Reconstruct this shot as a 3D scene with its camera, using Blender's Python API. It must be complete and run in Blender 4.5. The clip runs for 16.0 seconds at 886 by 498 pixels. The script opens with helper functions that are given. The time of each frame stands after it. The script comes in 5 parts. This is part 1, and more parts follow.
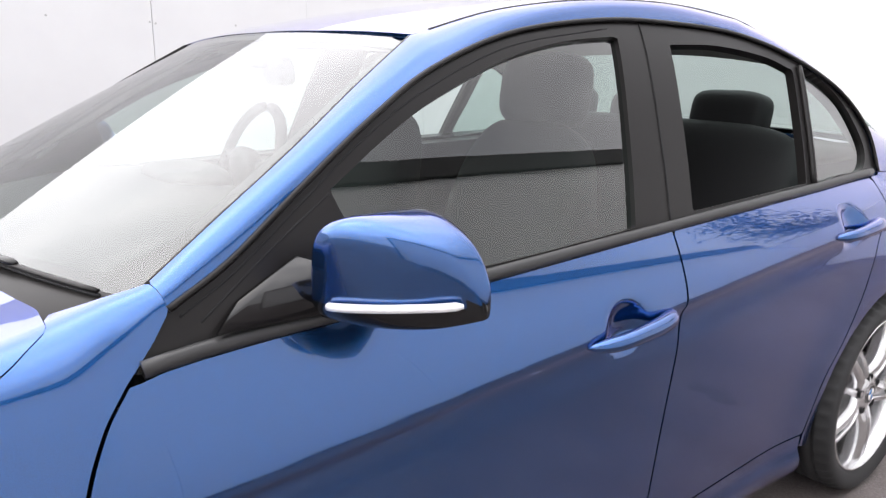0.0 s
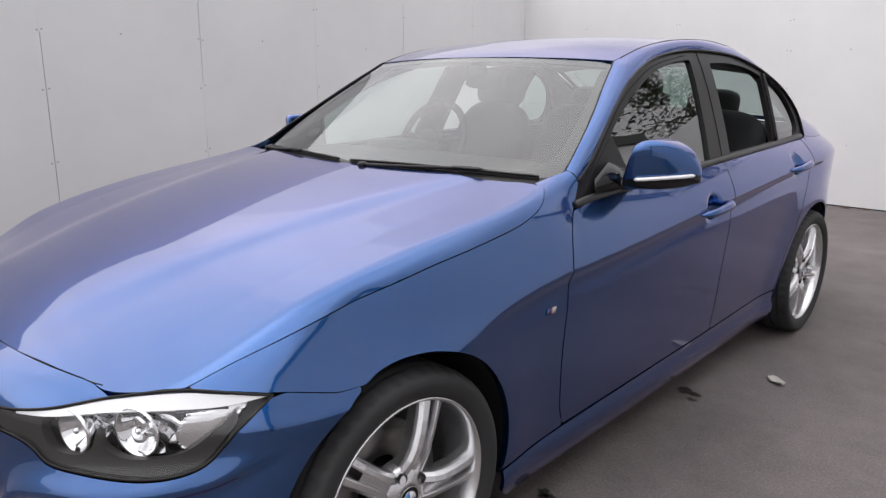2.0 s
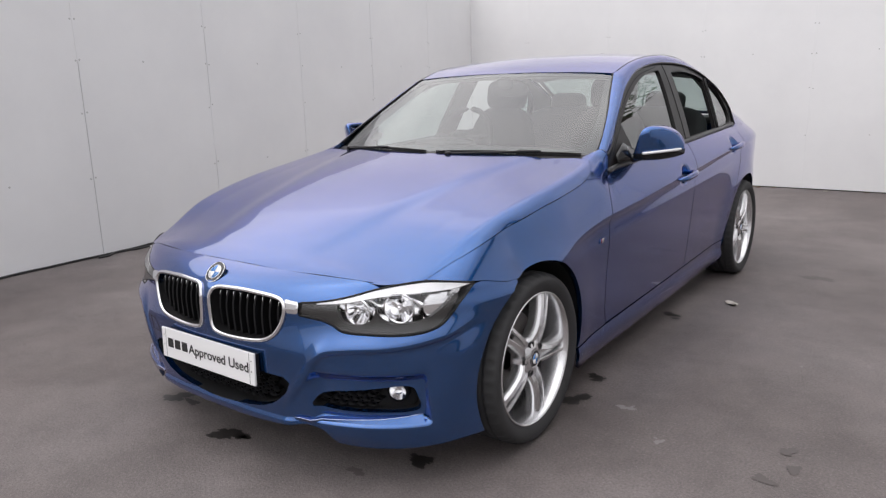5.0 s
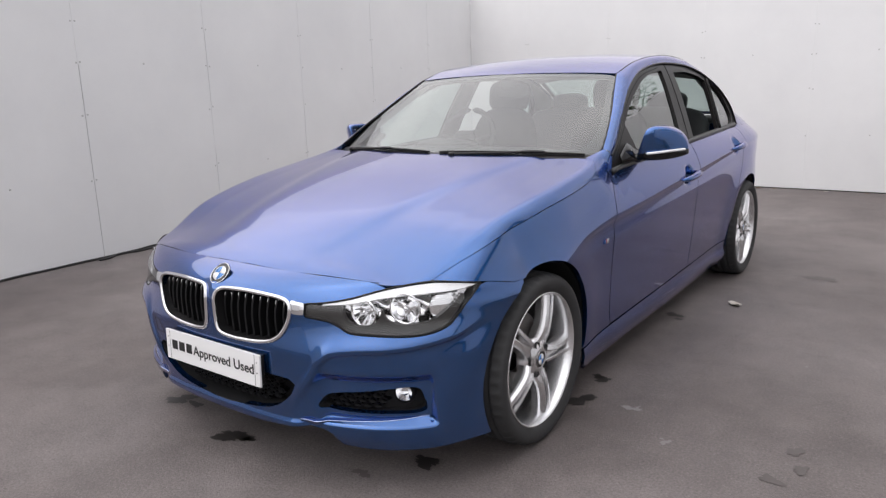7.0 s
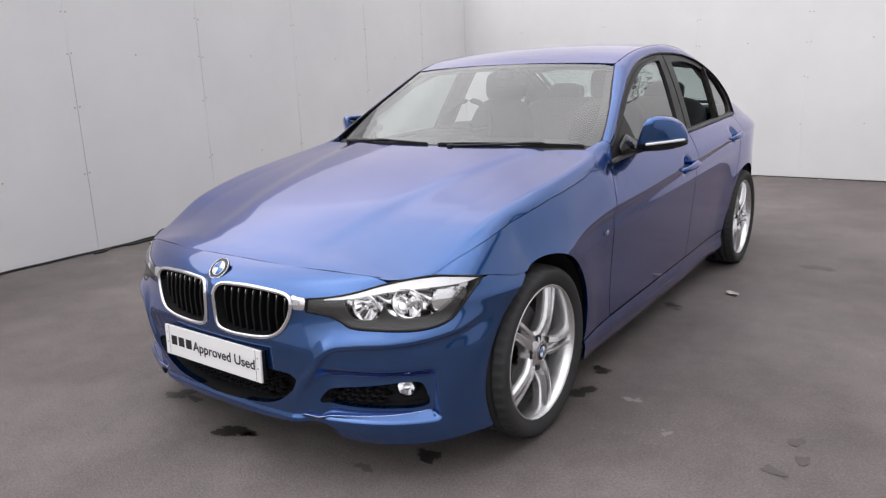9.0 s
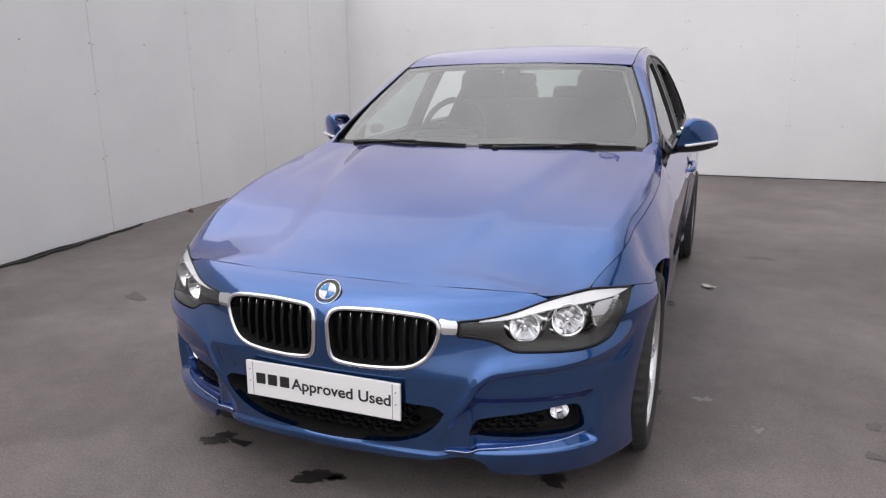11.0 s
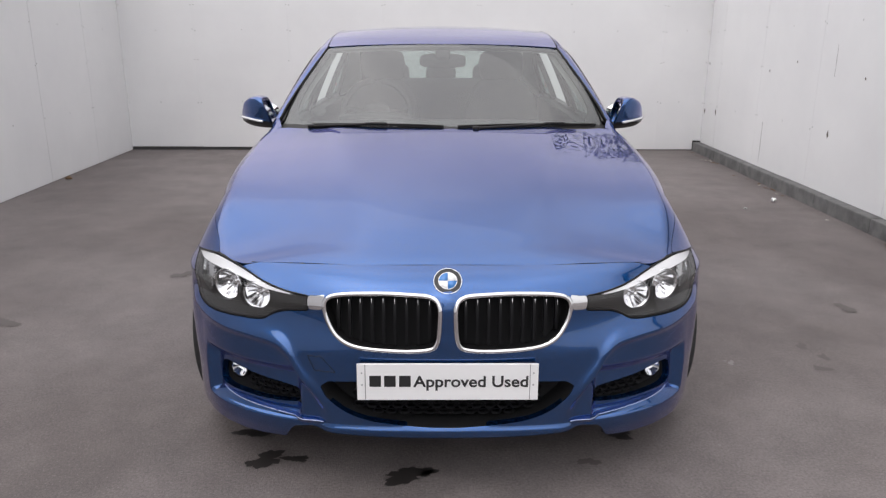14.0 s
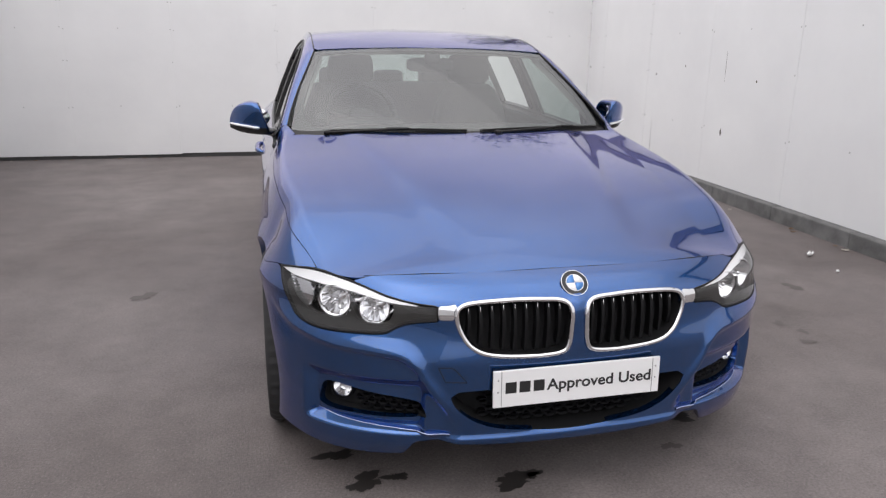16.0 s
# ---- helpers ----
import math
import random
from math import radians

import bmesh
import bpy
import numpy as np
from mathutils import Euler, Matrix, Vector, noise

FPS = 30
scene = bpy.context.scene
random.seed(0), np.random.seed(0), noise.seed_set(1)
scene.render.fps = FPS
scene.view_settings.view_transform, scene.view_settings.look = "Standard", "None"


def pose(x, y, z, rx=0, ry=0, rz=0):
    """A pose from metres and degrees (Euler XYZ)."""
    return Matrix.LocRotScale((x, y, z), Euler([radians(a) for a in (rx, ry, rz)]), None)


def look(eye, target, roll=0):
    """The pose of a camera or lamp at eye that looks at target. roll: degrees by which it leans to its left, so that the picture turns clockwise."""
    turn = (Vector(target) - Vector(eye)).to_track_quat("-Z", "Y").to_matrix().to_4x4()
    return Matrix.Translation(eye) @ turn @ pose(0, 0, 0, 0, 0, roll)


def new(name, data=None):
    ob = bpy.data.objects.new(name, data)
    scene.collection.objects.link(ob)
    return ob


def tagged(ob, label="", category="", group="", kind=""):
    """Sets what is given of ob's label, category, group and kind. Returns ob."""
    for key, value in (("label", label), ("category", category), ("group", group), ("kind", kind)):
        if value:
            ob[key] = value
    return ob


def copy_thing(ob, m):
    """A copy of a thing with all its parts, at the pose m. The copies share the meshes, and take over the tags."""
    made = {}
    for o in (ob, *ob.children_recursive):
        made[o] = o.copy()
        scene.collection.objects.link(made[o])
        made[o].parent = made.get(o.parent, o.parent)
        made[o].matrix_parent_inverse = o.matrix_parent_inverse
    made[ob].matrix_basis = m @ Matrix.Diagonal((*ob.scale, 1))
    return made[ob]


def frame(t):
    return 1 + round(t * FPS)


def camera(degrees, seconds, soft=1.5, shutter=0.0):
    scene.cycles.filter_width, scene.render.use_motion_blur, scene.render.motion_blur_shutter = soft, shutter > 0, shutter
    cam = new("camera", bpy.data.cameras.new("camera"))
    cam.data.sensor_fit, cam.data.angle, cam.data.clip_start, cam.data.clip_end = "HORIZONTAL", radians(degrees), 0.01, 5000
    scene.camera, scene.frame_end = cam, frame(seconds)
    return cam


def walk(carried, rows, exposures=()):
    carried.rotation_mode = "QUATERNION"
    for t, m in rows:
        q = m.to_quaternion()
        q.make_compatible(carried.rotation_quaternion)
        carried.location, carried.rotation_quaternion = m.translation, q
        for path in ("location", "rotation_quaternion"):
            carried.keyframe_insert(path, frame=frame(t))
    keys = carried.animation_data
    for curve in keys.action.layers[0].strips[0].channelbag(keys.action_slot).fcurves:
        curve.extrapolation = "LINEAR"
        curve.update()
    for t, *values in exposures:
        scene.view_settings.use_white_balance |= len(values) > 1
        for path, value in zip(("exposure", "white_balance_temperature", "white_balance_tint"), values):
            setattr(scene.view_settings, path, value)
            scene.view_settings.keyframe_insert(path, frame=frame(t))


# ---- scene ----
cam = camera(64.1, 16.0, soft=1.3)
PATH = [
    (0, (1.664, 0.515, 1.274), (0.129, 1.697, 0.78), 1.0),
    (0.5, (1.707, 0.121, 1.274), (0.269, 1.423, 0.789), 0.1),
    (1, (1.835, -0.23, 1.274), (0.393, 1.063, 0.778), 0.6),
    (1.5, (1.907, -0.651, 1.277), (0.524, 0.717, 0.816), 1.4),
    (2, (1.924, -1.015, 1.273), (0.593, 0.401, 0.799), 0.5),
    (2.5, (1.985, -1.39, 1.275), (0.665, 0.032, 0.791), -0.4),
    (3, (1.965, -1.727, 1.268), (0.713, -0.244, 0.784), -1.2),
    (3.5, (2.035, -1.966, 1.274), (0.824, -0.446, 0.8), -1.1),
    (4, (2.068, -2.105, 1.286), (0.892, -0.554, 0.824), -1.4),
    (6.5, (2.031, -2.139, 1.281), (0.867, -0.573, 0.843), -1.6),
    (7, (2.032, -2.14, 1.279), (0.868, -0.574, 0.839), -1.7),
    (7.5, (2.038, -2.142, 1.278), (0.875, -0.576, 0.834), -1.8),
    (8, (2.026, -2.137, 1.283), (0.862, -0.575, 0.828), -2.0),
    (8.5, (2.022, -2.13, 1.287), (0.864, -0.568, 0.822), -2.1),
    (8.7, (2.022, -2.127, 1.291), (0.864, -0.565, 0.821), -2.1),
    (10.8, (1.201, -2.414, 1.279), (0.414, -0.635, 0.811), -0.7),
    (11, (1.051, -2.428, 1.308), (0.337, -0.625, 0.822), -0.6),
    (11.5, (0.591, -2.56, 1.296), (0.205, -0.661, 0.803), 0.7),
    (12, (0.271, -2.504, 1.292), (0.088, -0.594, 0.728), -0.4),
    (12.5, (0.016, -2.572, 1.303), (0.005, -0.652, 0.743), -0.9),
    (13, (-0.053, -2.627, 1.328), (0.001, -0.706, 0.776), -0.2),
    (13.5, (-0.036, -2.63, 1.325), (-0.016, -0.703, 0.789), 0.2),
    (14, (-0.033, -2.62, 1.319), (-0.014, -0.695, 0.777), 0.2),
    (14.5, (-0.033, -2.613, 1.321), (-0.003, -0.688, 0.778), -0.2),
    (15, (-0.117, -2.6, 1.317), (-0.06, -0.676, 0.772), 0.6),
    (15.5, (-0.459, -2.634, 1.312), (-0.233, -0.717, 0.786), -0.3),
    (16, (-0.834, -2.513, 1.323), (-0.38, -0.639, 0.789), 0.7),
]
walk(cam, [(t, look(eye, target, roll)) for t, eye, target, roll in PATH], [(0, 1.56), (0.5, 1.20), (1.0, 0.90), (1.5, 0.82), (2, 0.63), (3.5, 0.61), (7, 0.69), (9.5, 0.65), (11.5, 0.55), (14.5, 0.57), (16, 0.60)])

# ---- world and light: an overcast day over an open-topped bay ----
world = bpy.data.worlds.new("world")
scene.world = world
world.use_nodes = True
wn, wl = world.node_tree.nodes, world.node_tree.links
sky = wn.new("ShaderNodeTexSky")
sky.sky_type, sky.sun_disc = "NISHITA", False
SUN_UP, SUN_TURN = 66, 225
sky.sun_elevation, sky.sun_rotation = radians(SUN_UP), radians(SUN_TURN)
sky.air_density, sky.dust_density, sky.ozone_density = 1.0, 4.0, 1.0
cloud = wn.new("ShaderNodeTexNoise")
cloud.inputs["Scale"].default_value, cloud.inputs["Detail"].default_value, cloud.inputs["Roughness"].default_value = 2.2, 7, 0.55
ramp = wn.new("ShaderNodeValToRGB")
ramp.color_ramp.elements[0].position, ramp.color_ramp.elements[0].color = 0.33, (6.4, 6.3, 6.7, 1)
ramp.color_ramp.elements[1].position, ramp.color_ramp.elements[1].color = 0.68, (10.8, 10.5, 10.6, 1)
mixs = wn.new("ShaderNodeMix")
mixs.data_type = "RGBA"
mixs.inputs[0].default_value = 0.88
tc = wn.new("ShaderNodeTexCoord")
wl.new(tc.outputs["Generated"], cloud.inputs["Vector"])
wl.new(cloud.outputs["Fac"], ramp.inputs["Fac"])
wl.new(sky.outputs["Color"], mixs.inputs[6])
wl.new(ramp.outputs["Color"], mixs.inputs[7])
# the overcast is brighter round the hidden sun
toward, glow, gain, bright = wn.new("ShaderNodeVectorMath"), wn.new("ShaderNodeMapRange"), wn.new("ShaderNodeMath"), wn.new("ShaderNodeMix")
toward.operation, gain.operation, gain.use_clamp = "DOT_PRODUCT", "MULTIPLY_ADD", False
toward.inputs[1].default_value = (-math.cos(radians(SUN_UP)) * 0.7071, -math.cos(radians(SUN_UP)) * 0.7071, math.sin(radians(SUN_UP)))
glow.interpolation_type = "SMOOTHERSTEP"
glow.inputs["From Min"].default_value = 0.1
gain.inputs[1].default_value, gain.inputs[2].default_value = 0.95, 0.92
bright.data_type, bright.blend_type = "RGBA", "MULTIPLY"
bright.inputs[0].default_value = 1.0
wl.new(tc.outputs["Generated"], toward.inputs[0])
wl.new(toward.outputs["Value"], glow.inputs["Value"])
wl.new(glow.outputs["Result"], gain.inputs[0])
wl.new(mixs.outputs[2], bright.inputs[6])
wl.new(gain.outputs[0], bright.inputs[7])
wl.new(bright.outputs[2], wn["Background"].inputs["Color"])
wn["Background"].inputs["Strength"].default_value = 0.082
sun = new("sun", bpy.data.lights.new("sun", "SUN"))
sun.data.energy, sun.data.angle, sun.data.color = 0.4, radians(120), (1.0, 0.97, 0.93)
sun.matrix_world = pose(0, 0, 12, 90 - SUN_UP, 0, 180 - SUN_TURN)


# ---- materials ----
def material(name, color, rough=0.5, metal=0.0, coat=0.0, spec=0.5, emit=None):
    m = bpy.data.materials.new(name)
    m.use_nodes = True
    b = m.node_tree.nodes["Principled BSDF"]
    b.inputs["Base Color"].default_value = (*color, 1)
    b.inputs["Roughness"].default_value, b.inputs["Metallic"].default_value = rough, metal
    b.inputs["Coat Weight"].default_value, b.inputs["Coat Roughness"].default_value = coat, 0.03
    b.inputs["Specular IOR Level"].default_value = spec
    if emit:
        b.inputs["Emission Color"].default_value, b.inputs["Emission Strength"].default_value = (*emit[:3], 1), emit[3]
    return m


def node(m, kind, **kw):
    n = m.node_tree.nodes.new(kind)
    for k, v in kw.items():
        n.inputs[k.replace("_", " ")].default_value = v
    return n


def link(m, a, b):
    m.node_tree.links.new(a, b)


def mottle(m, scale, dark, light, detail=6, low=0.35, high=0.65, rough=None, bump=0.0, bump_scale=None, coord="Object"):
    """Two-tone noise on the base colour, with optional roughness variation and fine relief."""
    b = m.node_tree.nodes["Principled BSDF"]
    c = m.node_tree.nodes.new("ShaderNodeTexCoord")
    n = node(m, "ShaderNodeTexNoise", Scale=scale, Detail=detail, Roughness=0.6)
    r = m.node_tree.nodes.new("ShaderNodeValToRGB")
    r.color_ramp.elements[0].position, r.color_ramp.elements[0].color = low, (*dark, 1)
    r.color_ramp.elements[1].position, r.color_ramp.elements[1].color = high, (*light, 1)
    link(m, c.outputs[coord], n.inputs["Vector"])
    link(m, n.outputs["Fac"], r.inputs["Fac"])
    link(m, r.outputs["Color"], b.inputs["Base Color"])
    if rough:
        mr = node(m, "ShaderNodeMapRange", To_Min=rough[0], To_Max=rough[1])
        link(m, n.outputs["Fac"], mr.inputs["Value"])
        link(m, mr.outputs["Result"], b.inputs["Roughness"])
    if bump:
        n2 = node(m, "ShaderNodeTexNoise", Scale=bump_scale or scale * 20, Detail=4)
        link(m, c.outputs[coord], n2.inputs["Vector"])
        bp = node(m, "ShaderNodeBump", Strength=bump, Distance=0.004)
        link(m, n2.outputs["Fac"], bp.inputs["Height"])
        link(m, bp.outputs["Normal"], b.inputs["Normal"])
    return r


PAINT = material("blue metallic paint", (0.011, 0.078, 0.300), 0.21, 0.93, 1.0)
PAINT.node_tree.nodes["Principled BSDF"].inputs["Coat IOR"].default_value = 1.7
PAINT.node_tree.nodes["Principled BSDF"].inputs["Specular Tint"].default_value = (0.86, 0.70, 1.0, 1)
def flake(m):
    """Metal flake in the base coat and a thin uneven film of dust and water marks on the lacquer."""
    b = m.node_tree.nodes["Principled BSDF"]
    c = m.node_tree.nodes.new("ShaderNodeTexCoord")
    grain = node(m, "ShaderNodeTexNoise", Scale=700.0, Detail=2.0, Roughness=0.7)
    film = node(m, "ShaderNodeTexNoise", Scale=7.0, Detail=6.0, Roughness=0.7)
    r = m.node_tree.nodes.new("ShaderNodeValToRGB")
    r.color_ramp.elements[0].position, r.color_ramp.elements[0].color = 0.30, (0.0050, 0.058, 0.202, 1)
    r.color_ramp.elements[1].position, r.color_ramp.elements[1].color = 0.70, (0.0090, 0.092, 0.312, 1)
    mr = node(m, "ShaderNodeMapRange", From_Min=0.35, From_Max=0.75, To_Min=0.006, To_Max=0.035)
    for n in (grain, film):
        link(m, c.outputs["Object"], n.inputs["Vector"])
    link(m, grain.outputs["Fac"], r.inputs["Fac"])
    link(m, r.outputs["Color"], b.inputs["Base Color"])
    link(m, film.outputs["Fac"], mr.inputs["Value"])
    link(m, mr.outputs["Result"], b.inputs["Coat Roughness"])


flake(PAINT)
BLACK = material("black satin trim", (0.012, 0.011, 0.011), 0.32, spec=0.22)
GLOSS = material("black gloss trim", (0.008, 0.008, 0.009), 0.12)
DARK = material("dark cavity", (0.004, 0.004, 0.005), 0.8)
RUBBER = material("tyre rubber", (0.022, 0.022, 0.023), 0.75)
ALLOY = material("silver alloy", (0.72, 0.72, 0.73), 0.24, 0.9, 0.4)
CHROME = material("chrome", (0.82, 0.82, 0.83), 0.06, 1.0)
WHITE = material("plate white", (0.78, 0.78, 0.78), 0.35)
WALL = material("white painted panel", (0.74, 0.74, 0.745), 0.5)
GROUND = material("asphalt", (0.115, 0.104, 0.100), 0.8)
KERB = material("grey kerb concrete", (0.2, 0.2, 0.2), 0.8)
CLOTH = material("charcoal upholstery", (0.02, 0.02, 0.022), 0.7)


def glass(name, tint, sheen=0.09, rise=4.2):
    """Thin pane: clear and tinted, with a mirror-like sheen that grows at grazing angles."""
    m = bpy.data.materials.new(name)
    m.use_nodes = True
    t = m.node_tree
    t.nodes.remove(t.nodes["Principled BSDF"])
    clear, shine, mix = t.nodes.new("ShaderNodeBsdfTransparent"), t.nodes.new("ShaderNodeBsdfGlossy"), t.nodes.new("ShaderNodeMixShader")
    lw = t.nodes.new("ShaderNodeLayerWeight")
    lw.inputs["Blend"].default_value = 0.5
    pw, mr = t.nodes.new("ShaderNodeMath"), t.nodes.new("ShaderNodeMapRange")
    pw.operation = "POWER"
    pw.inputs[1].default_value = rise
    mr.inputs["To Min"].default_value, mr.inputs["To Max"].default_value = sheen, 1.0
    clear.inputs["Color"].default_value = (*tint, 1)
    shine.inputs["Roughness"].default_value = 0.0
    t.links.new(lw.outputs["Facing"], pw.inputs[0])
    t.links.new(pw.outputs[0], mr.inputs["Value"])
    t.links.new(mr.outputs["Result"], mix.inputs["Fac"])
    t.links.new(clear.outputs["BSDF"], mix.inputs[1])
    t.links.new(shine.outputs["BSDF"], mix.inputs[2])
    t.links.new(mix.outputs["Shader"], t.nodes["Material Output"].inputs["Surface"])
    return m


SCREEN = glass("laminated windscreen glass", (0.66, 0.73, 0.70), 0.15)
PANE = glass("green tinted car glass", (0.62, 0.74, 0.70), 0.10, 2.8)
LENS = glass("clear lens", (0.95, 0.955, 0.96), 0.045)


# ---- mesh helpers ----
def mesh_ob(name, verts, faces, mat, parent=None, label="", smooth=True):
    me = bpy.data.meshes.new(name)
    me.from_pydata([tuple(map(float, v)) for v in verts], [], [tuple(map(int, f)) for f in faces])
    me.materials.append(mat)
    if smooth:
        me.shade_smooth()
    ob = new(name, me)
    if parent:
        ob.parent = parent
    if label:
        ob["label"] = label
    return ob


def part(name, bm, mat, parent, label="", smooth=False):
    me = bpy.data.meshes.new(name)
    bm.normal_update()
    bm.to_mesh(me)
    bm.free()
    me.materials.append(mat)
    if smooth:
        me.shade_smooth()
    ob = new(name, me)
    if parent:
        ob.parent = parent
    if label:
        ob["label"] = label
    return ob


def box(bm, x0, x1, y0, y1, z0, z1, bevel=0.0, m=None):
    """A bevelled block added to bm."""
    r = bmesh.ops.create_cube(bm, size=1)
    vs = r["verts"]
    bmesh.ops.scale(bm, vec=(x1 - x0, y1 - y0, z1 - z0), verts=vs)
    bmesh.ops.translate(bm, vec=((x0 + x1) / 2, (y0 + y1) / 2, (z0 + z1) / 2), verts=vs)
    if bevel:
        es = list({e for v in vs for e in v.link_edges})
        r = bmesh.ops.bevel(bm, geom=es, offset=bevel, segments=3, profile=0.5, affect="EDGES")
        vs = list({v for f in r["faces"] for v in f.verts} | {v for v in vs if v.is_valid})
    if m is not None:
        bmesh.ops.transform(bm, matrix=m, verts=[v for v in vs if v.is_valid])
    return bm


def spline(xs, ys):
    """A smooth monotone curve through a few stations, for arrays."""
    xs, ys = np.array(xs, float), np.array(ys, float)
    h, d = np.diff(xs), np.diff(ys) / np.diff(xs)
    m = np.zeros(len(xs))
    m[0], m[-1] = d[0], d[-1]
    for i in range(1, len(xs) - 1):
        if d[i - 1] * d[i] > 0:
            w1, w2 = 2 * h[i] + h[i - 1], h[i] + 2 * h[i - 1]
            m[i] = (w1 + w2) / (w1 / d[i - 1] + w2 / d[i])

    def f(x):
        x = np.asarray(x, float)
        i = np.clip(np.searchsorted(xs, x) - 1, 0, len(xs) - 2)
        t = np.clip((x - xs[i]) / h[i], 0, 1)
        v = (ys[i] * (1 + 2 * t) * (1 - t) ** 2 + m[i] * h[i] * t * (1 - t) ** 2
             + ys[i + 1] * t * t * (3 - 2 * t) + m[i + 1] * h[i] * t * t * (t - 1))
        return v + np.where(x < xs[0], m[0] * (x - xs[0]), 0) + np.where(x > xs[-1], m[-1] * (x - xs[-1]), 0)
    return f


def smooth_line(pts, n=12, closed=False):
    """A dense Catmull-Rom line through points of any dimension."""
    p = np.array(pts, float)
    if closed:
        p = np.vstack([p[-1], p, p[0], p[1]])
    else:
        p = np.vstack([2 * p[0] - p[1], p, 2 * p[-1] - p[-2]])
    out = []
    for i in range(1, len(p) - 2):
        t = np.linspace(0, 1, n, endpoint=False)[:, None]
        out.append(0.5 * (2 * p[i] + (p[i + 1] - p[i - 1]) * t + (2 * p[i - 1] - 5 * p[i] + 4 * p[i + 1] - p[i + 2]) * t ** 2
                          + (3 * p[i] - p[i - 1] - 3 * p[i + 1] + p[i + 2]) * t ** 3))
    if not closed:
        out.append(p[-2][None])
    return np.vstack(out)


def straight(pts, step=0.01):
    p = np.array(pts, float)
    out = []
    for a, b in zip(p[:-1], p[1:]):
        k = max(1, int(np.linalg.norm(b - a) / step))
        out += [a + (b - a) * i / k for i in range(k)]
    return np.array(out + [p[-1]])


def inside(q, poly):
    x, y = q[:, 0], q[:, 1]
    r = np.zeros(len(q), bool)
    for (x0, y0), (x1, y1) in zip(poly, np.roll(poly, -1, 0)):
        if y0 == y1:
            continue
        c = ((y0 > y) != (y1 > y)) & (x < (x1 - x0) * (y - y0) / (y1 - y0) + x0)
        r ^= c
    return r


def nearest(q, poly):
    """The nearest points on a closed outline, and their distances."""
    a, b = poly, np.roll(poly, -1, 0)
    d = b - a
    l2 = np.maximum((d ** 2).sum(1), 1e-12)
    t = np.clip(((q[:, None] - a[None]) * d[None]).sum(2) / l2[None], 0, 1)
    p = a[None] + t[..., None] * d[None]
    e = ((p - q[:, None]) ** 2).sum(2)
    i = e.argmin(1)
    k = np.arange(len(q))
    return p[k, i], np.sqrt(e[k, i])


def sheet(poly, surf, du, dv, holes=(), gap=0.0, flange=0.012, flip=False):
    """A panel: the part of a surface within an outline (in the surface's own two coordinates), less holes, with folded edges.
    Returns vertices and faces."""
    poly = np.array(poly, float)
    lo, hi = poly.min(0), poly.max(0)
    nu, nv = int(np.ceil((hi[0] - lo[0]) / du)) + 2, int(np.ceil((hi[1] - lo[1]) / dv)) + 2
    us, vs = lo[0] + (np.arange(nu + 1) - 0.5) * du, lo[1] + (np.arange(nv + 1) - 0.5) * dv
    g = np.stack(np.meshgrid(us, vs, indexing="ij"), -1).reshape(-1, 2)
    i, j = np.meshgrid(np.arange(nu), np.arange(nv), indexing="ij")
    a = (i * (nv + 1) + j).ravel()
    f = np.stack([a, a + nv + 1, a + nv + 2, a + 1], 1)
    c = g[f].mean(1)
    keep = inside(c, poly)
    for h in holes:
        keep &= ~inside(c, np.array(h, float))
    f = f[keep]
    count = {}
    for q in f:
        for k in range(4):
            e = (q[k], q[(k + 1) % 4])
            s = (min(e), max(e))
            count.setdefault(s, []).append(e)
    rim = [v[0] for v in count.values() if len(v) == 1]
    border = np.unique(np.array(rim))
    scale = np.array([1 / du, 1 / dv])
    lines = [np.array(h, float) * scale for h in (poly, *holes)]
    near = [nearest(g[border] * scale, l) for l in lines]
    best = np.argmin([d for _, d in near], 0)
    g[border] = np.array([near[b][0][k] for k, b in enumerate(best)]) / scale
    used = np.unique(f)
    nb = {v: set() for v in used}
    for a_, b_ in count:
        nb[a_].add(b_)
        nb[b_].add(a_)
    bset = set(border.tolist())
    ring = {w for v in border for w in nb[v]} - bset
    ring |= {w for v in ring for w in nb[v]} - bset
    for _ in range(6):
        for v in ring:
            g[v] = np.mean([g[w] for w in nb[v]], 0)
    idx = -np.ones(len(g), int)
    idx[used] = np.arange(len(used))
    uv = g[used]
    P = surf(uv[:, 0], uv[:, 1])
    eps = 1e-4
    N = np.cross(surf(uv[:, 0] + eps, uv[:, 1]) - P, surf(uv[:, 0], uv[:, 1] + eps) - P)
    N /= np.maximum(np.linalg.norm(N, axis=1), 1e-12)[:, None]
    if flip:
        N = -N
    F = [tuple(idx[q][::-1]) if flip else tuple(idx[q]) for q in f]
    V = P
    if flange:
        k0 = len(V)
        m = {v: k for k, v in enumerate(border)}
        Pb, Nb = P[idx[border]], N[idx[border]]
        V = np.vstack([P, Pb, Pb - Nb * flange])
        nbd = len(border)
        for a_, b_ in rim:
            q = (k0 + m[b_], k0 + m[a_], k0 + nbd + m[a_], k0 + nbd + m[b_])
            F.append(q[::-1] if flip else q)
    return V, F


def mirror(V, F):
    return np.array(V) * (-1, 1, 1), [tuple(f)[::-1] for f in F]


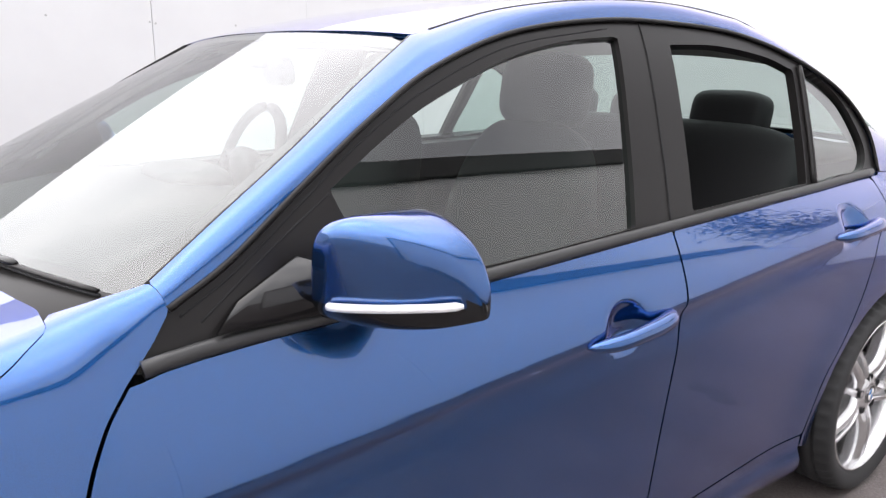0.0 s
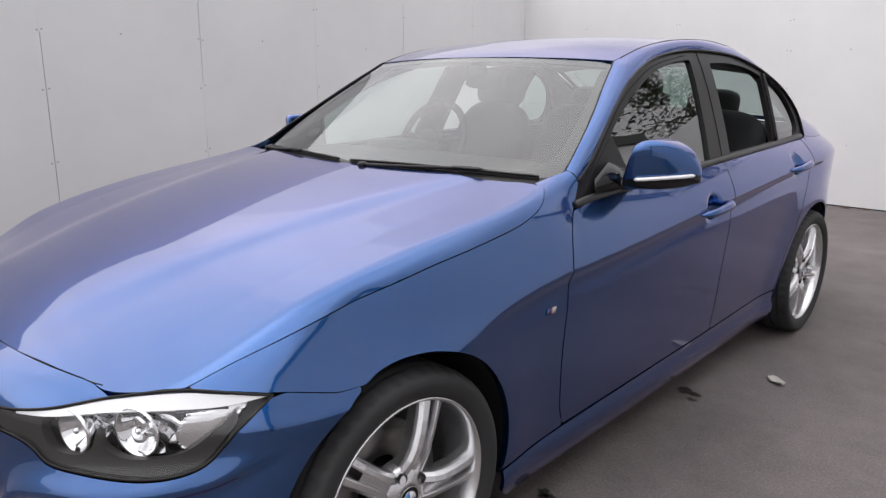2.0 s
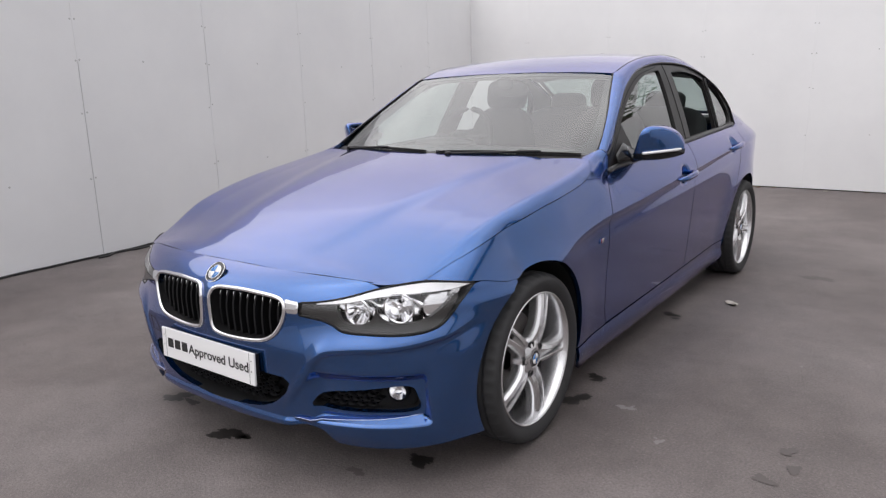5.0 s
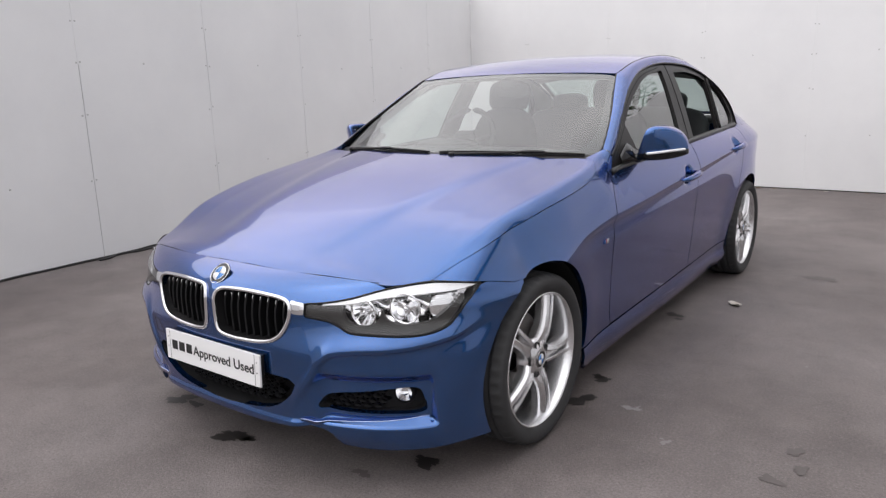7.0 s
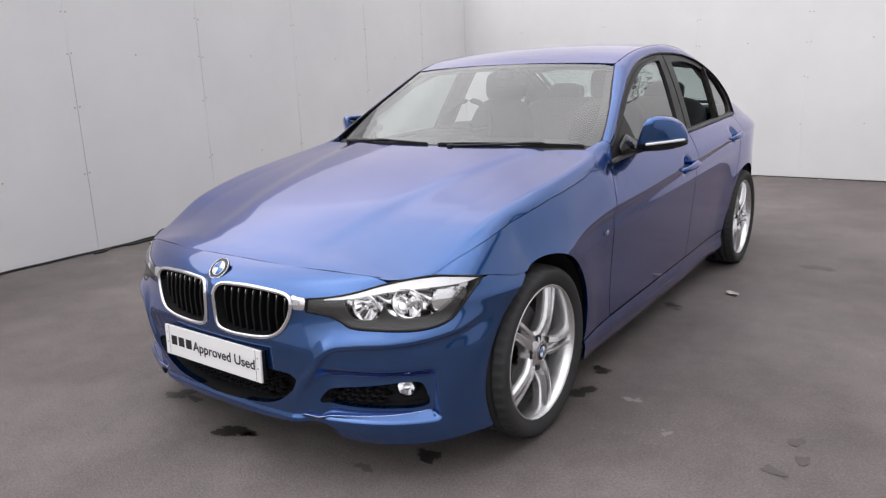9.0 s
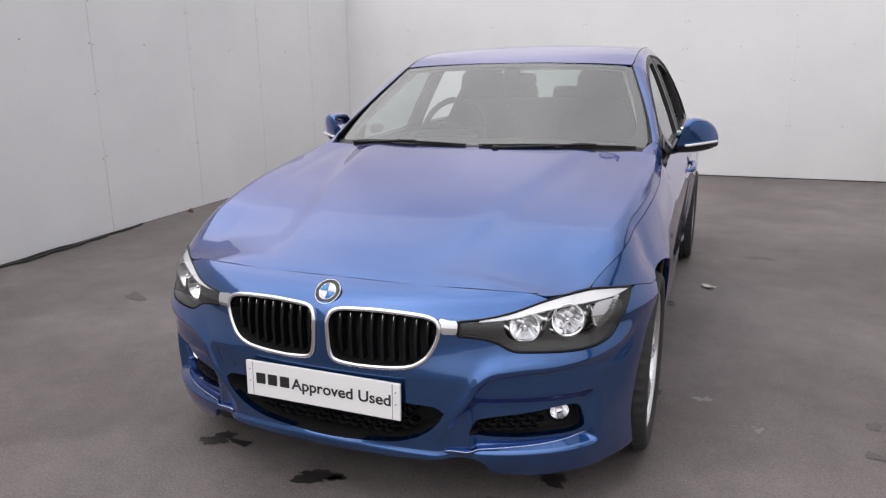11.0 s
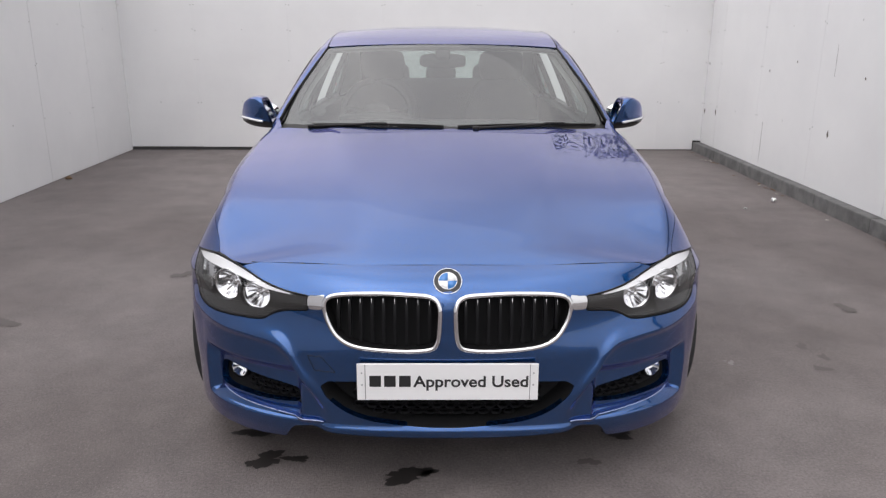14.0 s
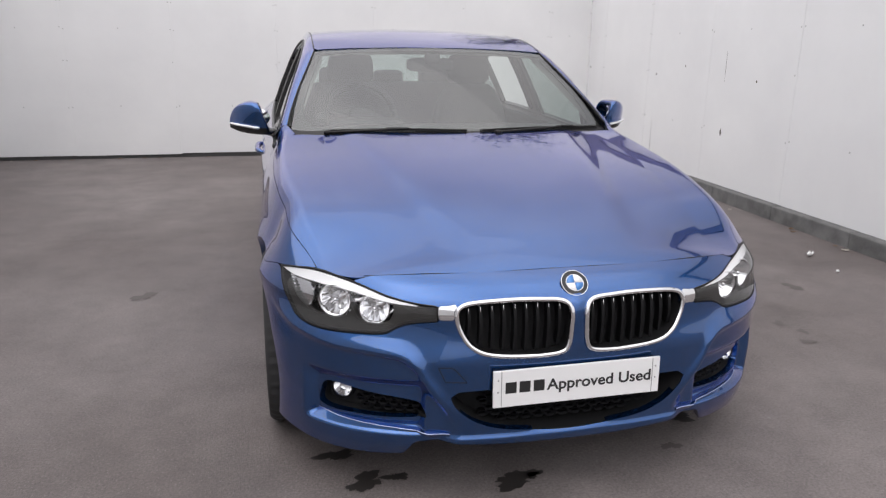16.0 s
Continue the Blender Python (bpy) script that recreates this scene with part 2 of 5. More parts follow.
def ruled(A, B, k=8, bulge=0.0, out=(0, 0, 1)):
    """A strip from line A to line B with k steps and a gentle bulge."""
    n = len(A)
    A, B, out = np.array(A), np.array(B), np.array(out, float)
    t = np.linspace(0, 1, k + 1)
    V = np.vstack([A * (1 - s) + B * s + out * bulge * 4 * s * (1 - s) for s in t])
    F = [(i * n + j, i * n + j + 1, (i + 1) * n + j + 1, (i + 1) * n + j) for i in range(k) for j in range(n - 1)]
    return V, F


def resample(p, n):
    p = np.array(p, float)
    s = np.r_[0, np.cumsum(np.linalg.norm(np.diff(p, axis=0), axis=1))]
    t = np.linspace(0, s[-1], n)
    return np.stack([np.interp(t, s, p[:, k]) for k in range(p.shape[1])], 1)


def tube(line, r, k=8, closed=False, flat=1.0):
    """A round bar along a line. r may be a list, one radius a point."""
    L = np.array(line, float)
    n = len(L)
    R = np.full(n, r, float) if np.isscalar(r) else np.array(r, float)
    T = np.gradient(L, axis=0) if not closed else np.roll(L, -1, 0) - np.roll(L, 1, 0)
    T /= np.maximum(np.linalg.norm(T, axis=1), 1e-9)[:, None]
    ref = np.array((0, 0, 1.0)) if abs(T[0][2]) < 0.9 else np.array((1.0, 0, 0))
    V = []
    for p, t, rad in zip(L, T, R):
        s = np.cross(ref, t)
        s /= max(np.linalg.norm(s), 1e-9)
        u = np.cross(t, s)
        for a in np.linspace(0, 2 * np.pi, k, endpoint=False):
            V.append(p + rad * (np.cos(a) * s + flat * np.sin(a) * u))
    m = n if closed else n - 1
    F = [(i % n * k + j, i % n * k + (j + 1) % k, (i + 1) % n * k + (j + 1) % k, (i + 1) % n * k + j) for i in range(m) for j in range(k)]
    if not closed:
        F += [tuple(range(k))[::-1], tuple(range((n - 1) * k, n * k))]
    return np.array(V), F


def moved(V, m):
    V = np.asarray(V, float)
    M = np.array(m)
    return V @ M[:3, :3].T + M[:3, 3]


def join(*meshes):
    V, F, k = [], [], 0
    for v, f in meshes:
        V.append(np.asarray(v, float))
        F += [tuple(i + k for i in q) for q in f]
        k += len(v)
    return np.vstack(V), F


def blob(cx, cy, cz, rx, ry, rz, e=0.5, nu=28, nv=18):
    """A rounded block (superellipsoid)."""
    u, v = np.linspace(-np.pi, np.pi, nu, endpoint=False), np.linspace(-np.pi / 2, np.pi / 2, nv)
    def c(t): return np.sign(np.cos(t)) * np.abs(np.cos(t)) ** e
    def s(t): return np.sign(np.sin(t)) * np.abs(np.sin(t)) ** e
    V = np.array([(cx + rx * c(b) * c(a), cy + ry * c(b) * s(a), cz + rz * s(b)) for b in v for a in u])
    F = [(i * nu + j, i * nu + (j + 1) % nu, (i + 1) * nu + (j + 1) % nu, (i + 1) * nu + j) for i in range(nv - 1) for j in range(nu)]
    return V, F


# ---- the bay: floor, three panelled walls, kerb ----
CORNER_L, CORNER_R = Vector((-4.15, 7.03, 0)), Vector((3.58, 7.08, 0))
LEFT_FOOT, RIGHT_FOOT = Vector((-3.14, -6.0, 0)), Vector((3.112, -1.0, 0))
PANEL_W = 1.265
rnd = random.Random(4)
SEAM = material("dark seam", (0.05, 0.05, 0.05), 0.8)
SCREW = material("painted screw head", (0.50, 0.50, 0.49), 0.35, 0.5)

mottle(WALL, 0.9, (0.70, 0.70, 0.705), (0.77, 0.77, 0.77), detail=8, low=0.3, high=0.7, rough=(0.42, 0.6), bump=0.10, bump_scale=9)


def asphalt():
    """Worn tarmac: broad damp patches, fine aggregate and relief."""
    b = GROUND.node_tree.nodes["Principled BSDF"]
    c = GROUND.node_tree.nodes.new("ShaderNodeTexCoord")
    big = node(GROUND, "ShaderNodeTexNoise", Scale=0.55, Detail=5.0, Roughness=0.6)
    mid = node(GROUND, "ShaderNodeTexNoise", Scale=2.6, Detail=9.0, Roughness=0.72)
    fine = node(GROUND, "ShaderNodeTexNoise", Scale=110.0, Detail=4.0, Roughness=0.7)
    for n in (big, mid, fine):
        link(GROUND, c.outputs["Object"], n.inputs["Vector"])
    r1 = GROUND.node_tree.nodes.new("ShaderNodeValToRGB")
    r1.color_ramp.elements[0].position, r1.color_ramp.elements[0].color = 0.34, (0.092, 0.076, 0.072, 1)
    r1.color_ramp.elements[1].position, r1.color_ramp.elements[1].color = 0.66, (0.162, 0.143, 0.139, 1)
    link(GROUND, big.outputs["Fac"], r1.inputs["Fac"])
    m1 = GROUND.node_tree.nodes.new("ShaderNodeMix")
    m1.data_type, m1.blend_type = "RGBA", "OVERLAY"
    m1.inputs[0].default_value = 0.62
    link(GROUND, r1.outputs["Color"], m1.inputs[6])
    link(GROUND, mid.outputs["Fac"], m1.inputs[7])
    m2 = GROUND.node_tree.nodes.new("ShaderNodeMix")
    m2.data_type, m2.blend_type = "RGBA", "OVERLAY"
    m2.inputs[0].default_value = 0.85
    link(GROUND, m1.outputs[2], m2.inputs[6])
    link(GROUND, fine.outputs["Fac"], m2.inputs[7])
    stones = node(GROUND, "ShaderNodeTexVoronoi", Scale=70.0)
    link(GROUND, c.outputs["Object"], stones.inputs["Vector"])
    pale = GROUND.node_tree.nodes.new("ShaderNodeValToRGB")
    pale.color_ramp.elements[0].position, pale.color_ramp.elements[0].color = 0.10, (1, 1, 1, 1)
    pale.color_ramp.elements[1].position, pale.color_ramp.elements[1].color = 0.22, (0, 0, 0, 1)
    link(GROUND, stones.outputs["Distance"], pale.inputs["Fac"])
    part_of = node(GROUND, "ShaderNodeMath")
    part_of.operation = "MULTIPLY"
    part_of.inputs[1].default_value = 0.30
    link(GROUND, pale.outputs["Color"], part_of.inputs[0])
    m3 = GROUND.node_tree.nodes.new("ShaderNodeMix")
    m3.data_type = "RGBA"
    m3.inputs[7].default_value = (0.30, 0.285, 0.275, 1)
    link(GROUND, part_of.outputs[0], m3.inputs[0])
    link(GROUND, m2.outputs[2], m3.inputs[6])
    link(GROUND, m3.outputs[2], b.inputs["Base Color"])
    rr = node(GROUND, "ShaderNodeMapRange", To_Min=0.5, To_Max=0.85)
    link(GROUND, big.outputs["Fac"], rr.inputs["Value"])
    link(GROUND, rr.outputs["Result"], b.inputs["Roughness"])
    bp = node(GROUND, "ShaderNodeBump", Strength=0.9, Distance=0.004)
    link(GROUND, fine.outputs["Fac"], bp.inputs["Height"])
    link(GROUND, bp.outputs["Normal"], b.inputs["Normal"])


asphalt()
bm = bmesh.new()
bmesh.ops.create_grid(bm, x_segments=2, y_segments=2, size=400)
ground = tagged(part("ground", bm, GROUND, None), "worn grey-brown asphalt yard floor with damp stains", "ground", kind="structure")


def panel_wall(name, a, b, h, label, seams, foot=0.0, coping=0.0):
    """A straight wall from a to b: a dark backing with white boards, screws and narrow seams on its face.
    seams: the boards' joints as distances from a."""
    d = (b - a).normalized()
    yaw = math.degrees(math.atan2(d.y, d.x))
    L = (b - a).length
    w = new(name)
    w.matrix_basis = Matrix.Translation(a) @ pose(0, 0, 0, 0, 0, yaw)
    tagged(w, label, "wall", kind="structure")
    bm = bmesh.new()
    box(bm, -0.12, L + 0.12, 0.014, 0.13, 0.0, h)
    part("backing", bm, SEAM, w)
    joints = [0.0] + [s for s in seams if 0.05 < s < L - 0.05] + [L]
    for s0, s1 in zip(joints[:-1], joints[1:]):
        g0, g1 = (0.0003, 0.0003) if foot else (0.0010 + 0.0016 * rnd.random(), 0.0010 + 0.0016 * rnd.random())
        lift = (foot * (0.7 + 0.5 * rnd.random()) if s0 < 3.0 else 0.012) if foot else 0.004
        bm = bmesh.new()
        proud = 0.0012 * rnd.random()
        box(bm, s0 + g0, s1 - g1, -proud, 0.0135, lift, h, 0.0010)
        part("panel", bm, WALL, w)
        if not foot and s1 < L:
            for z0, z1 in rnd.choice((((1.15, h),), ((0.77, 1.20), (1.86, h)), ((0.45, 1.55),), ((1.55, h),))):
                bm = bmesh.new()
                box(bm, s1 - 0.006, s1 + 0.006, -0.0030, 0.002, z0, z1, 0.0008)
                part("seam_filler", bm, WALL, w)
        for k, z in enumerate((0.64, 1.17, 1.56, 1.88)):
            for x in (s0 + 0.020, s1 - 0.020, (s0 + s1) / 2 + rnd.uniform(-0.05, 0.05)):
                if rnd.random() < 0.12 or z > h or (k % 2 and s0 + 0.1 < x < s1 - 0.1):
                    continue
                me = screw_mesh
                o = new("screw", me)
                o.parent = w
                o.matrix_basis = pose(x + rnd.uniform(-0.004, 0.004), -proud - 0.0005, z + rnd.uniform(-0.015, 0.015), 90, 0, 0)
    if coping:
        bm = bmesh.new()
        box(bm, -0.12, L + 0.12, -0.05, 0.16, h, h + coping, 0.004)
        part("coping", bm, COPING, w, "dark capping along the wall top")
    return w


COPING = material("dark brown capping", (0.022, 0.018, 0.017), 0.5)
bm = bmesh.new()
bmesh.ops.create_uvsphere(bm, u_segments=10, v_segments=5, radius=0.0085)
for v in list(bm.verts):
    v.co.z *= 0.35
screw_mesh = bpy.data.meshes.new("screw")
bm.to_mesh(screw_mesh)
bm.free()
screw_mesh.materials.append(SCREW)
LEFT_END = LEFT_FOOT + (LEFT_FOOT - CORNER_L).normalized() * 5.06
panel_wall("wall_left", LEFT_END, CORNER_L, 2.70, "white painted panel wall with screw heads and open seams", [11.88 + PANEL_W * k for k in range(-9, 5)])
panel_wall("wall_back", CORNER_L, CORNER_R, 2.70, "white painted panel wall behind the car", [0.96, 2.19, 3.43, 4.67, 5.90, 7.12], foot=0.05)
panel_wall("wall_right", CORNER_R, RIGHT_FOOT, 2.88, "white painted panel wall above a grey kerb", [0.55 + 1.33 * k for k in range(0, 9)], coping=0.20)


MARK = material("rusty wall mark", (0.10, 0.085, 0.07), 0.8)
mark_wall = bpy.data.objects["wall_right"]
for s_m, z_m, r_m, tall in ((0.07, 0.54, 0.022, 1.6), (0.51, 0.56, 0.020, 1.6), (3.53, 0.62, 0.014, 2.2), (0.09, 1.16, 0.016, 1.2), (2.10, 1.12, 0.011, 1.3), (3.50, 1.24, 0.0022, 55), (2.08, 0.38, 0.0022, 80), (2.74, 1.22, 0.009, 1.2), (4.01, 1.11, 0.010, 1.2)):
    q_m = random.Random(int(s_m * 100))
    ring_m = [(s_m + r_m * math.cos(a) * (1 + 0.35 * q_m.uniform(-1, 1)), -0.0016, z_m + tall * r_m * math.sin(a) * (1 + 0.35 * q_m.uniform(-1, 1))) for a in np.linspace(0, 2 * np.pi, 18, endpoint=False)]
    mesh_ob("wall_mark", ring_m + [(x_, y_ + 0.0012, z_) for x_, y_, z_ in ring_m], [tuple(range(18))] + [(i, i + 18, (i + 1) % 18 + 18, (i + 1) % 18) for i in range(18)], MARK, mark_wall, "small rusty mark on the paint", smooth=False)


# kerb along the right wall
def along_right(s, out):
    d = (RIGHT_FOOT - CORNER_R).normalized()
    n = Vector((d.y, -d.x, 0))
    return CORNER_R + d * s + n * out


mottle(KERB, 6, (0.085, 0.084, 0.083), (0.165, 0.163, 0.16), rough=(0.7, 0.9), bump=0.4, bump_scale=70)
d_r = (RIGHT_FOOT - CORNER_R).normalized()
kerb = new("kerb")
kerb.matrix_basis = Matrix.Translation(CORNER_R) @ pose(0, 0, 0, 0, 0, math.degrees(math.atan2(d_r.y, d_r.x)))
tagged(kerb, "grey concrete kerb along the foot of the white wall", "kerb", kind="structure")
s0 = 0.02
while s0 < 7.2:
    bm = bmesh.new()
    box(bm, s0, s0 + 0.912, -0.105, -0.003, -0.02, 0.118 + rnd.uniform(-0.002, 0.002), 0.010)
    part("kerb_stone", bm, KERB, kerb)
    s0 += 0.915
bm = bmesh.new()
box(bm, -0.0, 0.019, -0.108, -0.003, 0.0, 0.135, 0.003)
part("kerb_end", bm, DARK, kerb, "black rubber end piece")


# ---- marks and litter on the floor ----
WET = material("dark oily stain", (0.024, 0.021, 0.020), 0.5)
PALE = material("pale dried splash", (0.22, 0.208, 0.203), 0.9)
DAMP = material("faint damp mark", (0.086, 0.074, 0.070), 0.65)


def blot(x, y, r, seed, stretch=1.0, turn=0.0, lobes=5):
    """A ragged flat outline."""
    q = random.Random(seed)
    ph = [q.uniform(0, 6.3) for _ in range(6)]
    pts = []
    for k in range(64):
        a = 2 * math.pi * k / 64
        rr = r * (1 + 0.30 * math.sin(2 * a + ph[0]) + 0.20 * math.sin(3 * a + ph[1]) + 0.14 * math.sin(lobes * a + ph[2]) + 0.10 * math.sin(11 * a + ph[3]) + 0.06 * math.sin(19 * a + ph[4]))
        u, v = rr * math.cos(a) * stretch, rr * math.sin(a)
        c, s = math.cos(turn), math.sin(turn)
        pts.append((x + u * c - v * s, y + u * s + v * c, 0.0))
    return pts


def stain(x, y, r, seed, mat, stretch=1.0, turn=0.0, lift=0.0025):
    P = blot(x, y, r, seed, stretch, turn)
    c = (x, y, lift)
    V = [c] + [(px, py, lift) for px, py, _ in P]
    mesh_ob("stain", V, [(0, k + 1, (k + 1) % 64 + 1) for k in range(64)], mat, ground, "" if mat is not WET else "dark oily stain on the asphalt")


for k, (x, y, r, st, tn) in enumerate(((-0.60, -0.535, 0.055, 1.5, 0.3), (-0.50, -0.53, 0.030, 1.6, -0.2), (-0.125, -0.625, 0.055, 1.9, 0.1), (-0.065, -0.615, 0.022, 1.3, 0.0), (0.615, -0.37, 0.040, 2.0, -0.1),
                                       (-0.68, -0.36, 0.045, 1.6, 0.2), (0.835, 0.63, 0.035, 1.6, 0.5), (0.80, 0.655, 0.022, 1.5, 0.2), (0.845, 0.38, 0.055, 1.5, 0.9), (0.80, 1.68, 0.040, 1.7, 0.2), (0.845, 1.62, 0.018, 1.5, 0.4))):
    stain(x, y, r * 0.72, 20 + k, WET, st, tn)
for k, (x, y, r, st) in enumerate(((0.475, -0.55, 0.022, 1.4), (1.63, 0.16, 0.028, 1.1), (1.70, 0.28, 0.022, 1.3), (-1.57, 1.48, 0.05, 1.3), (1.66, 0.40, 0.025, 1.2), (2.15, 0.9, 0.04, 1.5), (-2.2, 0.7, 0.05, 1.6), (1.35, 2.9, 0.06, 1.4))):
    stain(x, y, r, 60 + k, DAMP, st, 0.4 * k)
for k, (x, y, r, st) in enumerate(((1.05, 0.42, 0.018, 1.8), (1.07, 0.445, 0.007, 1.3), (1.26, 0.22, 0.014, 1.4), (1.24, 0.24, 0.006, 1.0), (1.55, 1.25, 0.006, 1.2), (1.9, 1.7, 0.007, 1.0), (-2.4, 0.2, 0.006, 1.4), (2.2, 2.5, 0.007, 1.0), (0.95, -0.45, 0.005, 1.0))):
    stain(x, y, r, 90 + k, PALE, st, 0.7 * k, 0.002)


def curled(name, x, y, size, mat, label, cat, seed, lift=0.012, group=""):
    """A small crumpled leaf or scrap lying on the floor."""
    q = random.Random(seed)
    n = 7
    V, F = [], []
    for i in range(n):
        for j in range(n):
            u, v = i / (n - 1) * 2 - 1, j / (n - 1) * 2 - 1
            wv = math.sqrt(max(0.05, 1 - u * u * 0.8))
            V.append((u * size, v * size * 0.55 * wv, 0.003 + lift * (0.5 * u * u + 0.5 * v * v + 0.35 * q.random()) * size / 0.04))
    for i in range(n - 1):
        for j in range(n - 1):
            F.append((i * n + j, (i + 1) * n + j, (i + 1) * n + j + 1, i * n + j + 1))
    top_n = len(V)
    V += [(a, b_, c - 0.0015) for a, b_, c in V]
    F += [tuple(k + top_n for k in f)[::-1] for f in F]
    o = mesh_ob(name, moved(V, pose(x, y, 0, 0, 0, q.uniform(0, 360))), F, mat)
    return tagged(o, label, cat, group=group)


LEAF = material("dry leaf", (0.46, 0.43, 0.385), 0.8)
BROWN = material("brown leaf", (0.16, 0.10, 0.055), 0.8)
PAPER = material("white paper", (0.8, 0.8, 0.79), 0.7)
curled("leaf", 1.035, 2.04, 0.045, LEAF, "pale dry leaf lying on the asphalt floor", "leaf", 3)
curled("paper_scrap", 3.02, 3.64, 0.040, PAPER, "crumpled white paper scrap on the asphalt floor", "litter", 5, 0.03, group="paper scraps")
curled("paper_scrap", 2.73, 1.46, 0.035, PAPER, "crumpled white paper scrap on the asphalt floor", "litter", 6, 0.03, group="paper scraps")
curled("paper_scrap", 2.64, 1.10, 0.016, PAPER, "crumpled white paper scrap on the asphalt floor", "litter", 8, 0.03, group="paper scraps")
curled("paper_scrap", 2.64, 3.34, 0.014, PAPER, "crumpled white paper scrap on the asphalt floor", "litter", 9, 0.03, group="paper scraps")
q = random.Random(12)
for k in range(26):
    s = 0.3 + 6.2 * q.random() ** 1.3
    p = along_right(s, 0.14 + 0.10 * q.random() ** 2)
    curled("leaf", p.x, p.y, q.uniform(0.012, 0.026), q.choice((LEAF, BROWN, BROWN)), "small dry leaf by the kerb", "leaf", 100 + k, group="dry leaves by the kerb")
d_b = (CORNER_R - CORNER_L).normalized()
for k in range(22):
    p = CORNER_L + d_b * (0.15 + 7.2 * q.random() ** 1.2) + Vector((d_b.y, -d_b.x, 0)) * (0.03 + 0.08 * q.random())
    curled("leaf", p.x, p.y, q.uniform(0.012, 0.03), q.choice((LEAF, BROWN, BROWN)), "small dry leaf at the foot of the wall", "leaf", 200 + k, group="dry leaves by the back wall")
# cable at the foot of the left wall
CABLE = material("black cable rubber", (0.012, 0.012, 0.012), 0.5)
d_l = (CORNER_L - LEFT_FOOT).normalized()
n_l = Vector((d_l.y, -d_l.x, 0))


def cable(s_from, s_to, out0, wob, seed):
    qq = random.Random(seed)
    pts = []
    for k in range(14):
        s = s_from + (s_to - s_from) * k / 13
        p = LEFT_FOOT + d_l * s + n_l * (out0 + wob * qq.random())
        pts.append((p.x, p.y, 0.010))
    return tagged(mesh_ob("cable", *tube(smooth_line(pts, 6), 0.009, 8), CABLE), "black rubber cable lying along the wall foot", "cable", group="cables by the wall")


cable(5.4, 8.4, 0.03, 0.05, 1)
cable(6.7, 7.9, 0.06, 0.06, 2)
for s, sz in ((9.0, 0.03), (10.75, 0.035)):
    p = LEFT_FOOT + d_l * s + n_l * 0.10
    tagged(mesh_ob("dirt_clod", *tube([(p.x - sz, p.y, 0.012), (p.x, p.y + 0.01, 0.022), (p.x + sz, p.y, 0.012)], (0.008, 0.02, 0.006), 8), BROWN), "dark clump of dirt by the wall", "dirt", group="dirt clumps")


# ---- tree behind the back wall, seen only in the glass and paint ----
BARK = material("bark", (0.09, 0.07, 0.055), 0.9)
FOLIAGE = material("green foliage", (0.045, 0.075, 0.022), 0.7)


def tree(x, y, h, seed):
    q = random.Random(seed)
    t = new("tree")
    t.matrix_basis = pose(x, y, 0) @ Matrix.Scale(1.4, 4)
    tagged(t, "leafy tree with thin branches behind the back wall", "tree")
    limbs = [tube(smooth_line([(0, 0, 0), (0.06, 0.02, h * 0.3), (-0.05, 0.05, h * 0.6), (0.03, 0, h * 0.9)], 6), np.linspace(0.16, 0.03, 19), 10)]
    tips = []
    for k in range(22):
        z0 = h * (0.32 + 0.55 * k / 22)
        a = q.uniform(0, 6.28)
        ln = (1 - 0.6 * k / 22) * q.uniform(1.4, 2.3)
        e = np.array((ln * math.cos(a), ln * math.sin(a), z0 + ln * q.uniform(0.2, 0.6)))
        b0 = np.array((0, 0, z0))
        limbs.append(tube(smooth_line([b0, b0 * 0.5 + e * 0.5 + np.array((0, 0, 0.12)), e], 4), np.linspace(0.035, 0.008, 9), 6))
        tips += [b0 + (e - b0) * f for f in (0.45, 0.6, 0.75, 0.9, 1.0)]
    mesh_ob("trunk", *join(*limbs), BARK, t)
    V, F = [], []
    for c in tips:
        for _ in range(46):
            p = c + np.array([q.gauss(0, 0.30) for _ in range(3)]) * (1, 1, 0.75)
            a, s = q.uniform(0, 6.28), q.uniform(0.035, 0.075)
            u = np.array((math.cos(a), math.sin(a), q.uniform(-0.5, 0.5))) * s
            v = np.array((-math.sin(a), math.cos(a), q.uniform(-0.5, 0.5))) * s * 0.5
            k = len(V)
            V += [p - u, p + v, p + u, p - v]
            F.append((k, k + 1, k + 2, k + 3))
    mesh_ob("crown", V, F, FOLIAGE, t, smooth=False)
    return t


tree(6.0, 15.8, 6.4, 7)


# ---- the car's surfaces: y runs from nose to tail, front axle at 0, rear axle at 2.81 ----
AXLE, HUB_Z, TYRE_R = 2.81, 0.318, 0.316
BELT = spline((-0.5, -0.2, 0.08, 0.42, 0.55, 0.62, 0.72, 1.2, 1.8, 2.4, 2.8, 3.2, 3.6), (0.635, 0.695, 0.742, 0.790, 0.826, 0.862, 0.908, 0.930, 0.957, 0.978, 0.990, 0.985, 0.96))
BELTX = spline((-0.5, -0.1, 0.0, 0.08, 0.25, 0.42, 0.55, 0.62, 0.7, 0.8, 1.2, 1.8, 2.4, 2.8, 3.2, 3.7), (0.832, 0.841, 0.857, 0.865, 0.873, 0.871, 0.866, 0.854, 0.831, 0.826, 0.826, 0.822, 0.807, 0.792, 0.805, 0.79))
CREASE = spline((-0.5, -0.2, 0.1, 0.4, 0.6, 0.8, 1.0, 1.25, 1.5, 1.8, 2.3, 2.5, 3.2), (0.54, 0.60, 0.665, 0.724, 0.744, 0.756, 0.769, 0.789, 0.807, 0.829, 0.868, 0.880, 0.910))
